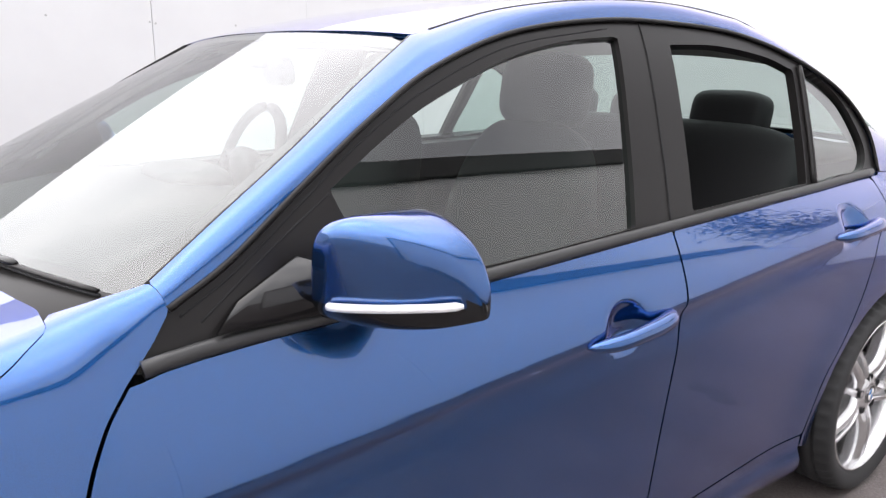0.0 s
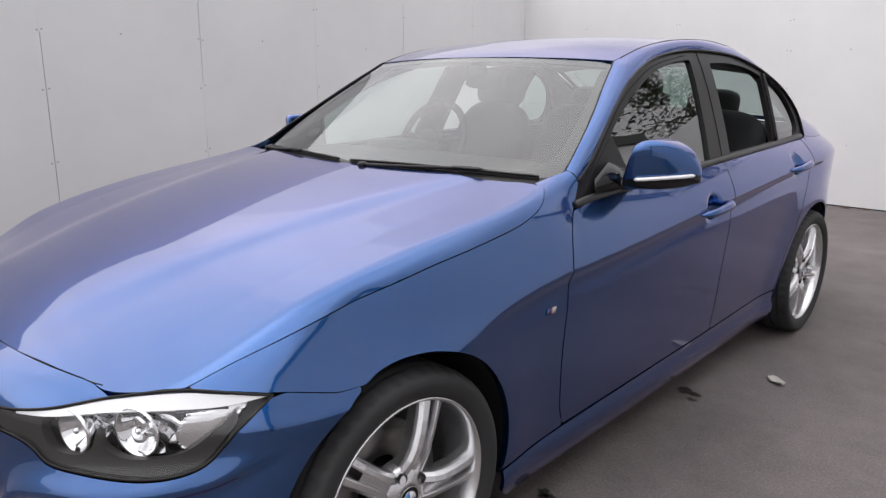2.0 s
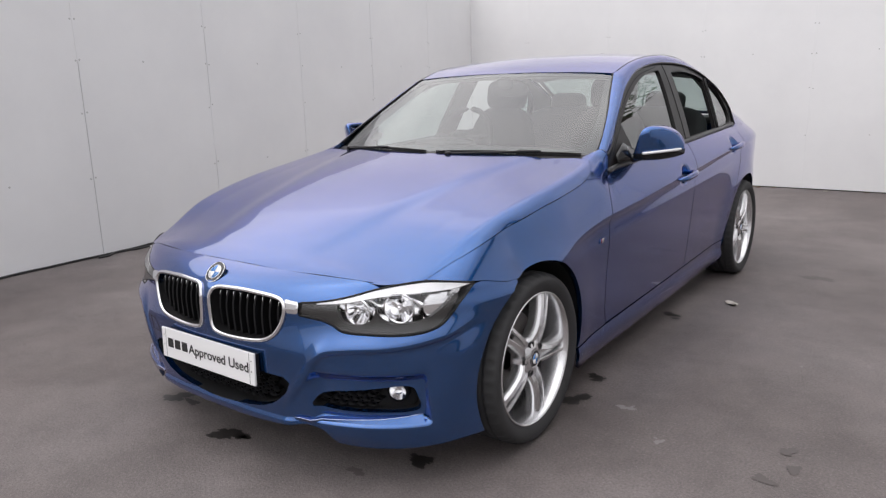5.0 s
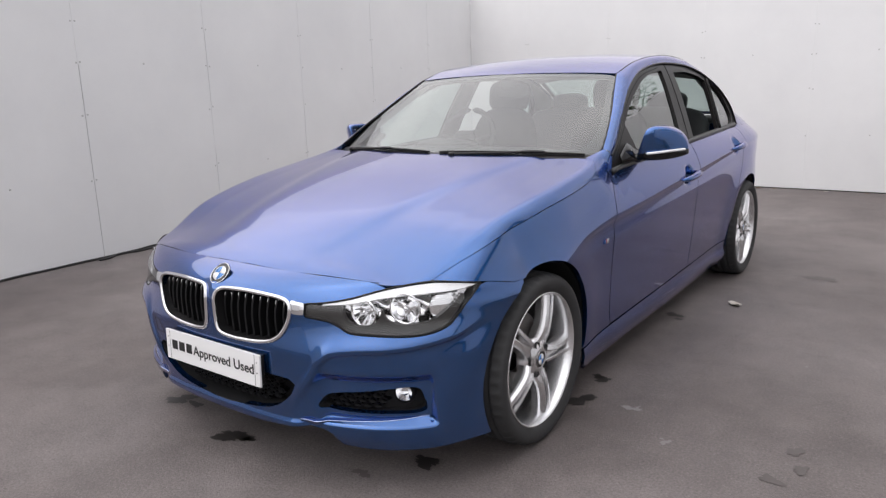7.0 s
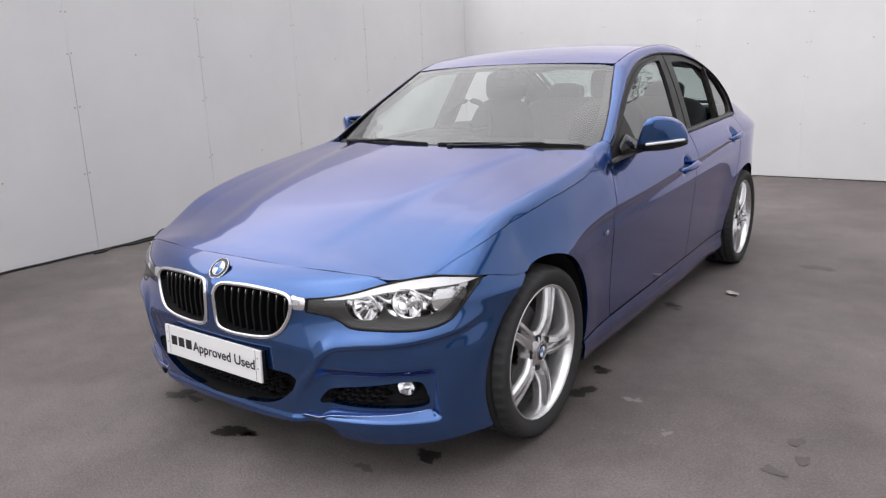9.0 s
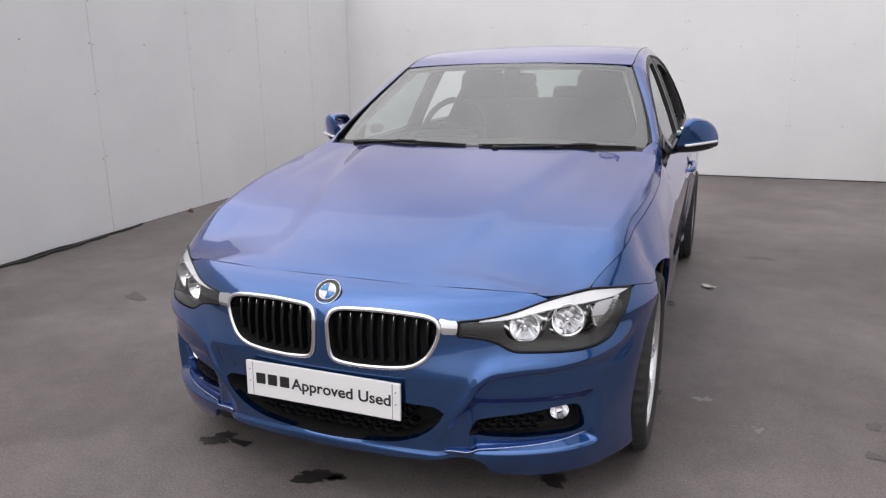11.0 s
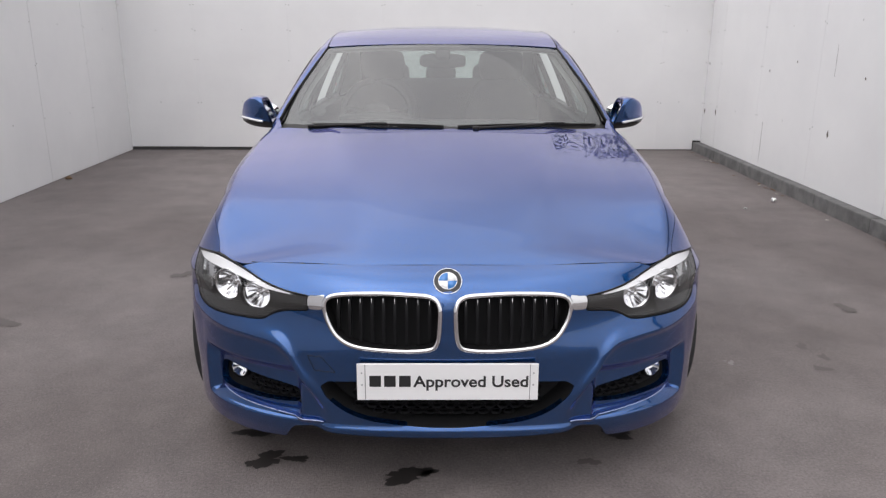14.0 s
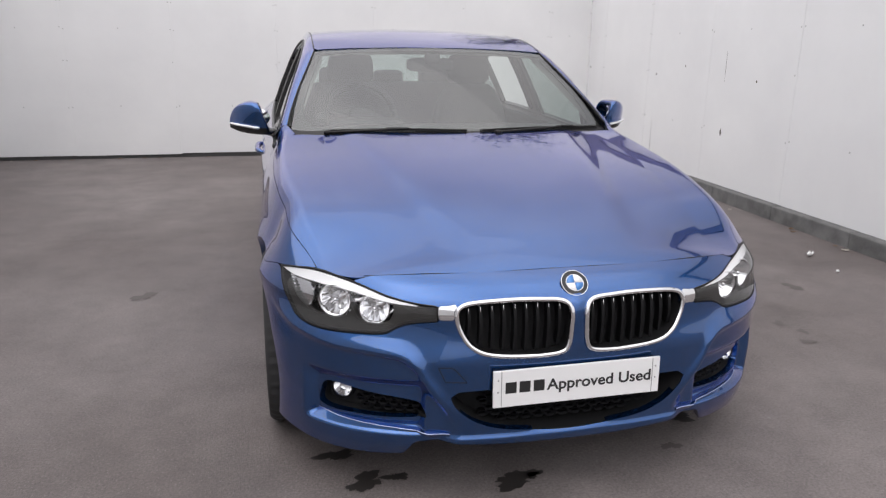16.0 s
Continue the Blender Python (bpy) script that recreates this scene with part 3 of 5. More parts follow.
SHOULDER_X = spline((-0.66, -0.6, -0.527, -0.44, -0.2, 0.08, 0.25, 0.42, 0.52, 0.6, 0.64, 0.69, 0.74, 0.78), (0.655, 0.665, 0.682, 0.7, 0.745, 0.770, 0.779, 0.783, 0.778, 0.765, 0.757, 0.757, 0.766, 0.764))
SHOULDER_Z = spline((-0.66, -0.6, -0.527, -0.44, -0.2, 0.08, 0.25, 0.42, 0.52, 0.6, 0.64, 0.69, 0.74, 0.78), (0.668, 0.674, 0.683, 0.707, 0.815, 0.882, 0.910, 0.935, 0.952, 0.969, 0.980, 0.9935, 1.008, 1.03))
GLASS_IN = spline((0.0, 0.1, 0.2, 0.3, 0.38, 0.43, 0.5), (0.0, 0.037, 0.078, 0.122, 0.163, 0.195, 0.25))
BELOW = spline((-0.01, 0.0, 0.05, 0.12, 0.22, 0.35, 0.45, 0.55, 0.66, 0.8), (0.891, 0.891, 0.8895, 0.886, 0.880, 0.871, 0.862, 0.850, 0.834, 0.80))
NOSE = spline((0.10, 0.16, 0.20, 0.26, 0.35, 0.46, 0.54, 0.60, 0.635, 0.66, 0.68, 0.695, 0.705, 0.715), (-0.665, -0.708, -0.729, -0.743, -0.750, -0.752, -0.744, -0.742, -0.735, -0.718, -0.694, -0.665, -0.638, -0.60))
ROUND = spline((0.3, 0.45, 0.60, 0.66, 0.71), (2.75, 2.65, 2.25, 2.25, 2.5))
Y_FRONT, Y_REAR, TAIL = -0.1, 2.78, 3.80


HANDLES = ((1.565, 0.805), (2.492, 0.884))


def ease(x, a, b):
    t = np.clip((x - a) / (b - a), 0, 1)
    return t * t * (3 - 2 * t)


def width(y, z):
    """Half-width of the body before the ends are rounded off."""
    y, z = np.asarray(y, float), np.asarray(z, float)
    zb, bx, zc = BELT(y), BELTX(y), CREASE(y)
    up = bx - GLASS_IN(np.maximum(z - zb, 0))
    q = np.clip((zb - z) / (zb - zc), 0, 1)
    mid = bx + (0.891 - bx) * (1 - (1 - q) ** (1.0 + 0.35 * ease(y, 0.0, 0.5)))
    d = zc - z
    crisp = ease(y, 0.12, 0.50) * ease(y, 3.2, 2.6)
    low = BELOW(d) - 0.0098 * crisp * ease(d, 0.0, 0.027) * (1 - 0.75 * ease(d, 0.03, 0.105)) - 0.010 * ease(y, 0.15, -0.1) * ease(d, -0.05, 0.20)
    x = np.where(z > zb, up, np.where(z > zc, mid, low))
    x = x + 0.014 * ease(y, 0.30, -0.08) * ease(z, 0.76, 0.58)
    for hy, hz in HANDLES:
        e = np.hypot((y - hy + 0.01) / 0.060, (z - hz - 0.004) / 0.050)
        x = x - 0.026 * np.clip(1 - e ** 3, 0, 1)
    for yc, grow in ((0, 0.014 * ease(y, -0.10, 0.15)), (AXLE, 0.018)):
        r = np.maximum(np.hypot(y - yc, z - HUB_Z) - 0.357, 0)
        x = x + grow * np.exp(-(r / 0.12) ** 2) * ease(zb - z, 0.0, 0.11)
    return x


def side(y, z):
    """Half-width of the body with rounded nose and tail."""
    y, z = np.asarray(y, float), np.asarray(z, float)
    x, n = width(np.maximum(y, Y_FRONT), z), ROUND(np.clip(z, 0.3, 0.71))
    f = np.clip((Y_FRONT - y) / (Y_FRONT - NOSE(np.minimum(z, 0.71))), 0, 0.9999)
    r = np.clip((y - Y_REAR) / (TAIL - Y_REAR), 0, 0.9999)
    return x * (1 - f ** n) ** (1 / n) * (1 - r ** 2.3) ** (1 / 2.3)


def flank(y, z):
    return np.stack([side(y, z), np.asarray(y, float), np.asarray(z, float)], -1)


CHEEK = spline((0.28, 0.34, 0.39, 0.445, 0.47, 0.51, 0.58, 0.68, 0.80, 0.86), (0.205, 0.264, 0.335, 0.405, 0.452, 0.482, 0.492, 0.498, 0.522, 0.565))


def sculpt(x, z):
    """How far the nose stands proud (+) or is hollowed (-) at half-width x and height z."""
    x = np.abs(x)
    under = CHEEK(x) - z
    mask = ease(x, 0.335, 0.40) * (1 - ease(x, 0.80, 0.87))
    cheek = mask * (0.010 * np.exp(-((under + 0.012) / 0.032) ** 2) - 0.015 * ease(under, -0.008, 0.016) * (1 - 0.4 * ease(under, 0.08, 0.2)))
    hollow = -0.034 * ease(x, 0.435, 0.47) * ease(x, 0.785, 0.768) * ease(z, 0.422, 0.375) * ease(z, 0.236, 0.254)
    shelf = 0.012 * ease(z, 0.245, 0.225) * ease(x, 0.42, 0.36)
    bone = 0.010 * np.exp(-(x / 0.03) ** 2) * ease(z, 0.47, 0.52) * ease(z, 0.69, 0.64)
    return cheek + hollow + shelf + bone


def brow(a, z, into=0.0):
    """The nose: a runs from 0 at the centre to 1 at the flank. into: how far behind the skin."""
    a, z = np.asarray(a, float), np.asarray(z, float)
    zc = np.minimum(z, 0.712)
    n, w = ROUND(np.clip(z, 0.3, 0.71)), width(np.full_like(z, Y_FRONT), np.maximum(z, 0.30))
    t = np.clip(np.abs(a), 0, 1) * np.pi / 2
    x = w * np.sin(t) ** (2 / n)
    y = Y_FRONT - (Y_FRONT - NOSE(zc)) * np.cos(t) ** (2 / n)
    d = sculpt(x, z) - into
    s = t ** 1.3 / (np.pi / 2) ** 0.3
    return np.stack([(x + d * np.sin(s)) * np.sign(a), y - d * np.cos(s), z], -1)


def brow_x(x, z, into=0.0):
    """A point of the nose skin at half-width x and height z."""
    return brow(a_of_x(x, z), z, into)


def a_of_x(x, z):
    n, w = ROUND(np.clip(z, 0.3, 0.71)), width(np.full_like(np.asarray(z, float), Y_FRONT), np.maximum(z, 0.30))
    return np.arcsin(np.clip(np.abs(x) / w, 0, 1) ** (n / 2)) * 2 / np.pi * np.sign(x)


def a_of_y(y, z):
    n = ROUND(np.clip(z, 0.3, 0.71))
    return np.arccos(np.clip((Y_FRONT - y) / (Y_FRONT - NOSE(z)), 0, 1) ** (n / 2)) * 2 / np.pi


HOOD_C = spline((-0.66, -0.62, -0.516, -0.44, -0.2, 0.08, 0.3, 0.5, 0.65), (0.685, 0.709, 0.749, 0.776, 0.843, 0.907, 0.950, 0.984, 1.006))


def crown(y, t):
    """Rounded shoulder from the belt (t = 0) up and in to the edge of the bonnet's flat (t = 1): x and z."""
    zb = BELT(y)
    bx, ax, az = side(y, zb), SHOULDER_X(y), SHOULDER_Z(y)
    ax = np.minimum(ax, bx - 0.012)
    lean = (bx - side(y, zb - 0.012)) / 0.012
    size = np.hypot(bx - ax, az - zb) * 1.0
    slope = 2.1 * (HOOD_C(y) - az) / ax + 0.06
    d0, d1 = size / np.hypot(1, lean), size / np.hypot(1, slope)
    h1, h2, h3, h4 = 2 * t ** 3 - 3 * t ** 2 + 1, -2 * t ** 3 + 3 * t ** 2, t ** 3 - 2 * t ** 2 + t, t ** 3 - t ** 2
    return h1 * bx + h2 * ax + h3 * d0 * lean - h4 * d1, h1 * zb + h2 * az + h3 * d0 + h4 * d1 * slope


def crown_t(y, value, axis):
    """Where the shoulder reaches a half-width (axis 0) or a height (axis 1)."""
    lo, hi = np.zeros_like(y), np.ones_like(y)
    for _ in range(26):
        m = (lo + hi) / 2
        far = crown(y, m)[0] < value if axis == 0 else crown(y, m)[1] > value
        lo, hi = np.where(far, lo, m), np.where(far, m, hi)
    return (lo + hi) / 2


def hood_top(x, y):
    x, y = np.asarray(x, float), np.asarray(y, float)
    ax, az = crown(y, np.ones_like(y))
    s = np.abs(x) / ax
    ridge = 0.27 + 0.26 * np.clip((y + 0.6) / 1.2, 0, 1)
    z = az + (HOOD_C(y) - az) * (1 - s ** 2.1)
    z = z + 0.011 * (1 / (1 + np.exp((np.abs(x) - ridge) / 0.020)) - 0.5) * np.clip((y + 0.62) / 0.35, 0, 1) * np.clip((1 - s) * 6, 0, 1)
    z = z + 0.0065 * np.exp(-((np.abs(x) - 0.42) / 0.17) ** 2 - ((y + 0.58) / 0.09) ** 2)
    z = np.where(s > 1, crown(y, crown_t(y, np.abs(x), 0))[1], z)
    return np.stack([x, y, z], -1)


ARC = 0.12


def hood_skin(w, y):
    """The bonnet's skin: w runs across from the centre line, over the flat and down the rounded shoulder."""
    w, y = np.asarray(w, float), np.asarray(y, float)
    p = shell(y, ARC + crown(y, np.ones_like(y))[0] - np.abs(w))
    return p * np.stack([np.where(w < 0, -1.0, 1.0), np.ones_like(w), np.ones_like(w)], -1)


def hood_w(pts):
    """Outline given as half-width and y, in the bonnet skin's coordinates."""
    q = shell_x(pts)
    return np.stack([ARC + crown(q[:, 0], np.ones(len(q)))[0] - q[:, 1], q[:, 0]], 1)


def shell(y, u):
    """Fender skin: u below 0 is depth under the belt, 0 to ARC runs over the shoulder, beyond that inward over the bonnet."""
    y, u = np.asarray(y, float), np.asarray(u, float)
    low = flank(y, BELT(y) + np.minimum(u, 0))
    cx, cz = crown(y, np.clip(u / ARC, 0, 1))
    top = hood_top(crown(y, np.ones_like(y))[0] - np.maximum(u - ARC, 0), y)
    arc = np.stack([cx, y, cz], -1)
    return np.where((u <= 0)[..., None], low, np.where((u <= ARC)[..., None], arc, top))


def shell_x(pts):
    """Outline given as half-width and y, in the fender skin's coordinates."""
    p = np.array(pts, float)
    ax = crown(p[:, 1], np.ones(len(p)))[0]
    u = np.where(p[:, 0] > ax, ARC * crown_t(p[:, 1], p[:, 0], 0), ARC + ax - p[:, 0])
    return np.stack([p[:, 1], u], 1)


def shell_z(pts):
    """Outline given as y and height, in the fender skin's coordinates."""
    p = np.array(pts, float)
    zb = BELT(p[:, 0])
    u = np.where(p[:, 1] > zb, ARC * crown_t(p[:, 0], p[:, 1], 1), p[:, 1] - zb)
    return np.stack([p[:, 0], u], 1)


ROOF_C = spline((1.15, 1.22, 1.45, 1.7, 1.95, 2.2, 2.5, 2.7), (1.318, 1.3485, 1.404, 1.443, 1.458, 1.452, 1.404, 1.350))


ROOF_E = spline((1.15, 1.25, 1.46, 1.72, 2.0, 2.28, 2.45, 2.62, 2.75), (1.302, 1.330, 1.387, 1.421, 1.431, 1.413, 1.375, 1.316, 1.26))


def roof_top(x, y):
    x, y = np.asarray(x, float), np.asarray(y, float)
    edge = ROOF_E(y)
    return np.stack([x, y, edge + (ROOF_C(y) - edge) * (1 - (np.abs(x) / 0.597) ** 2.2)], -1)


SCREEN_X = spline((0.0, 0.04, 0.21, 0.49, 0.74, 1.0), (0.752, 0.750, 0.735, 0.692, 0.645, 0.602))


def screen(u, v):
    """Windscreen: u across from -1 to 1, v from the cowl up to the header."""
    u, v = np.asarray(u, float), np.asarray(v, float)
    x = u * SCREEN_X(v)
    y = (0.505 + 0.215 * np.abs(u) ** 2.2) * (1 - v) + (1.212 + 0.036 * u ** 2) * v
    z = (0.985 - 0.010 * u ** 2) * (1 - v) + (1.346 - 0.022 * u ** 2) * v + 0.03 * v * (1 - v)
    return np.stack([x, y, z], -1)




def arch(yc, r, a0, a1, n=40):
    a = np.radians(np.linspace(a0, a1, n))
    return np.stack([yc + r * np.cos(a), HUB_Z + 0.004 + r * np.sin(a)], 1)


car = new("car")
tagged(car, "metallic blue four-door saloon car with silver alloy wheels", "car")
G = 0.0028
DOOR_FRONT = [(0.690, 0.902), (0.655, 0.858), (0.625, 0.79), (0.606, 0.68), (0.602, 0.5), (0.62, 0.34), (0.65, 0.262)]
DOOR_MID = [(1.762, 0.957), (1.750, 0.90), (1.732, 0.80), (1.722, 0.68), (1.712, 0.5), (1.712, 0.283)]
DOOR_REAR = [(2.752, 0.988), (2.70, 0.92), (2.645, 0.83), (2.595, 0.71), (2.52, 0.575), (2.445, 0.455), (2.412, 0.303)]
HOOD_GAP = shell_z(smooth_line([(-0.445, 0.6945), (-0.22, 0.776), (0.08, 0.840), (0.25, 0.866), (0.375, 0.884), (0.44, 0.896), (0.495, 0.910), (0.54, 0.926), (0.575, 0.943), (0.597, 0.957), (0.612, 0.9655), (0.622, 0.971)]))
RIGHT, LEFT = " of the car's right side", " of the car's left side"


def both(name, V, F, mat, parent, label=""):
    p = parent if isinstance(parent, tuple) else (parent, parent)
    return mesh_ob(name, V, F, mat, p[0], label), mesh_ob(name, *mirror(V, F), mat, p[1], label)


def belt_line(y0, y1, up=0.0, n=30):
    y = np.linspace(y0, y1, n)
    return np.stack([y, BELT(y) + up], 1)


def on_nose(pts):
    """Outline given as half-width and height, as nose coordinates."""
    p = np.array(pts, float)
    return np.stack([a_of_x(p[:, 0], p[:, 1]), p[:, 1]], 1)


def inset(poly, d):
    """An outline drawn in by d."""
    p = np.array(poly, float)
    t = np.roll(p, -1, 0) - np.roll(p, 1, 0)
    n = np.stack([-t[:, 1], t[:, 0]], 1)
    n /= np.maximum(np.linalg.norm(n, axis=1), 1e-9)[:, None]
    area = np.sum(p[:, 0] * np.roll(p[:, 1], -1) - np.roll(p[:, 0], -1) * p[:, 1])
    return p + n * d * np.sign(area)


def lathe(profile, n, axis="x"):
    """A turned shape: profile of (radius, offset along the axis)."""
    P = np.array(profile, float)
    a = np.linspace(0, 2 * np.pi, n, endpoint=False)
    V = np.vstack([np.stack([np.full(n, o), r * np.cos(a), r * np.sin(a)], 1) for r, o in P])
    F = [(i * n + j, i * n + (j + 1) % n, (i + 1) * n + (j + 1) % n, (i + 1) * n + j) for i in range(len(P) - 1) for j in range(n)]
    return V, F


def slab(points, thick):
    """A thin plate from a closed ring of 3D points, thickened along the given vector."""
    P = np.array(points, float)
    n = len(P)
    V = np.vstack([P, P + np.array(thick, float)])
    return V, [tuple(range(n)), tuple(range(2 * n - 1, n - 1, -1))] + [(i, i + n, (i + 1) % n + n, (i + 1) % n) for i in range(n)]


# ---- body panels ----
dl, dm, dr = smooth_line(DOOR_FRONT), smooth_line(DOOR_MID), smooth_line(DOOR_REAR)
front_poly = np.vstack([belt_line(0.695, 1.757), dm - (G, 0), straight([(1.712 - G, 0.283), (0.652, 0.262)]), dl[::-1] + (G, 0)])
rear_poly = np.vstack([belt_line(1.767, 2.748), dr - (G, 0), straight([(2.41, 0.303), (1.712 + G, 0.283)]), dm[::-1] + (G, 0)])
front_doors = both("front_door", *sheet(front_poly, flank, 0.012, 0.010), PAINT, car)
rear_doors = both("rear_door", *sheet(rear_poly, flank, 0.012, 0.010), PAINT, car)
fender_poly = np.vstack([HOOD_GAP, shell_x(smooth_line([(0.733, 0.622), (0.741, 0.650), (0.752, 0.690), (0.762, 0.720), (0.768, 0.738)])[1:]),
                         shell_z(straight([(0.754, 0.980), (0.728, 0.945), (0.700, 0.915)])), shell_z(dl - (G, 0)), shell_z(straight([(0.648, 0.257), (0.34, 0.248)])),
                         shell_z(arch(0, 0.357, -12, 112)[1:]), shell_z(straight([(-0.198, 0.655), (-0.285, 0.674)])), shell_z([(brow_x(np.array([q]), np.array([w]))[0][1] + 0.002, w + 0.001) for q, w in ((0.820, 0.679), (0.80, 0.6845), (0.78, 0.688), (0.755, 0.692), (0.735, 0.6940))])])
both("front_fender", *sheet(fender_poly, shell, 0.012, 0.009, flange=0.020), PAINT, car)
quarter_poly = np.vstack([belt_line(2.757, 2.80, 0, 4), smooth_line([(2.815, 0.999), (2.95, 0.989), (3.2, 0.985), (3.44, 0.967)], 8), straight([(3.45, 0.962), (3.56, 0.93), (3.62, 0.86), (3.66, 0.6), (3.64, 0.25), (3.165, 0.25)]), arch(AXLE, 0.357, -11, 186), straight([(2.455, 0.25), (2.418, 0.258), (2.416, 0.303)]), dr[::-1] + (G, 0)])
both("rear_quarter", *sheet(quarter_poly, flank, 0.014, 0.011), PAINT, car)
skirt_poly = np.vstack([straight([(0.345, 0.243), (0.648, 0.252), (1.70, 0.277), (2.405, 0.298)]), straight([(2.412, 0.255), (2.44, 0.17), (2.40, 0.15), (0.38, 0.14), (0.345, 0.18), (0.345, 0.243)])])
both("side_skirt", *sheet(skirt_poly, lambda y, z: flank(y, z) + np.stack([0.012 * ease(z, 0.26, 0.21) * ease(z, 0.13, 0.19), 0 * z, 0 * z], -1), 0.02, 0.010), PAINT, car)

half = np.vstack([smooth_line([(0, -0.6225), (0.275, -0.6155), (0.45, -0.5885), (0.56, -0.5595), (0.615, -0.550), (0.66, -0.516), (0.70, -0.471), (0.7225, -0.446)])[:-1]])
hood_back = smooth_line([(0.728, 0.6225), (0.69, 0.620), (0.58, 0.594), (0.4, 0.546), (0.2, 0.505), (0, 0.49)])[1:]
hood_side = np.stack([ARC + crown(HOOD_GAP[:, 0], np.ones(len(HOOD_GAP)))[0] - HOOD_GAP[:, 1] - 0.0018, HOOD_GAP[:, 0]], 1)[1:]
half = np.vstack([hood_w(half), hood_side, hood_w(hood_back)])
hood_poly = np.vstack([half, (half * (-1, 1))[::-1][1:-1]])
bonnet = mesh_ob("hood", *sheet(hood_poly, hood_skin, 0.009, 0.013, flange=0.024), PAINT, car)
lip = smooth_line([(-0.595, -0.547), (-0.56, -0.5600), (-0.45, -0.5895), (-0.275, -0.6165), (0, -0.6235), (0.275, -0.6165), (0.45, -0.5895), (0.56, -0.5600), (0.595, -0.547)])
mesh_ob("hood_seam", *tube(hood_top(lip[:, 0], lip[:, 1]) + (0, -0.0010, -0.0004), 0.0013, 6), DARK, bonnet)
both("pillar_joint", *tube(np.linspace((0.7685, 0.7400, 1.0085), (0.801, 0.7560, 0.9815), 6), 0.0016, 6), DARK, car)

# ---- front bumper with its openings ----
LAMP_TOP = [(0.405, 0.633), (0.47, 0.640), (0.541, 0.654), (0.634, 0.681), (0.722, 0.6945), (0.78, 0.688), (0.829, 0.674)]
LAMP_LOW = [(0.829, 0.674), (0.826, 0.635), (0.812, 0.600), (0.785, 0.560), (0.725, 0.543), (0.615, 0.546), (0.550, 0.552), (0.512, 0.572), (0.475, 0.585), (0.405, 0.594)]
lamp_ring = np.vstack([smooth_line(LAMP_TOP)[:-1], smooth_line(LAMP_LOW)])
KIDNEY = smooth_line([(0.019, 0.575), (0.021, 0.625), (0.045, 0.648), (0.11, 0.654), (0.20, 0.655), (0.31, 0.648), (0.35, 0.632), (0.357, 0.60), (0.343, 0.555), (0.315, 0.517), (0.265, 0.494), (0.166, 0.485), (0.065, 0.487), (0.028, 0.508)], 8, closed=True)
INTAKE = np.vstack([smooth_line([(-0.374, 0.368), (-0.352, 0.328), (-0.288, 0.280), (-0.19, 0.252), (0, 0.238), (0.19, 0.252), (0.288, 0.280), (0.352, 0.328), (0.374, 0.368)]),
                    smooth_line([(0.35, 0.385), (0.2, 0.392), (0, 0.395), (-0.2, 0.392), (-0.35, 0.385)])])
FOG = smooth_line([(0.450, 0.288), (0.455, 0.322), (0.50, 0.339), (0.60, 0.351), (0.70, 0.363), (0.744, 0.360), (0.757, 0.33), (0.756, 0.280), (0.66, 0.276), (0.55, 0.277)], 6, closed=True)
bz = smooth_line([(0, 0.7085), (0.275, 0.7068), (0.45, 0.7035), (0.56, 0.698), (0.60, 0.690), (0.625, 0.6815)])
top_in = smooth_line([(0.625, 0.6785), (0.541, 0.6545), (0.47, 0.641), (0.40, 0.634)])
ar = arch(0, 0.357, 112, 206)
b_arch = np.stack([a_of_y(ar[:, 0], ar[:, 1]), ar[:, 1]], 1)
bot = np.vstack([smooth_line([(0.835, 0.165), (0.78, 0.158), (0.70, 0.154), (0.60, 0.153), (0.506, 0.160)]), straight([(0.500, 0.164), (0.478, 0.204), (0.462, 0.216), (0.41, 0.222)]), smooth_line([(0.36, 0.216), (0.2, 0.208), (0, 0.205)])])
low_in = np.array(LAMP_LOW)[::-1]
b_half = np.vstack([on_nose(bz), on_nose(top_in), on_nose(straight([(0.40, 0.634), (0.40, 0.592)])[1:-1]), on_nose(smooth_line(low_in) - (0.0, 0.004)),
                    np.stack([a_of_y(*straight([(-0.30, 0.6750), (-0.200, 0.6535)]).T), straight([(-0.30, 0.6750), (-0.200, 0.6535)])[:, 1]], 1), b_arch, on_nose(bot)])
b_poly = np.vstack([b_half, (b_half * (-1, 1))[::-1][1:-1]])
def flip(p): return np.array(p) * (-1, 1)
holes = [on_nose(KIDNEY), flip(on_nose(KIDNEY)), on_nose(INTAKE), on_nose(FOG), flip(on_nose(FOG))]
bumper = mesh_ob("front_bumper", *sheet(b_poly, brow, 0.0075, 0.0065, holes=holes, flange=0.022), PAINT, car)


def behind(poly, depth, du=0.02, dv=0.02, front=0.004):
    """A recessed backing behind an opening of the nose, with its side walls."""
    V, F = sheet(poly, lambda a, z: brow(a, z, depth), du, dv, flange=0)
    p = np.vstack([poly, poly[:1]])
    W, H = ruled(brow(p[:, 0], p[:, 1], front), brow(p[:, 0], p[:, 1], depth), 2)
    return join((V, F), (W, H))


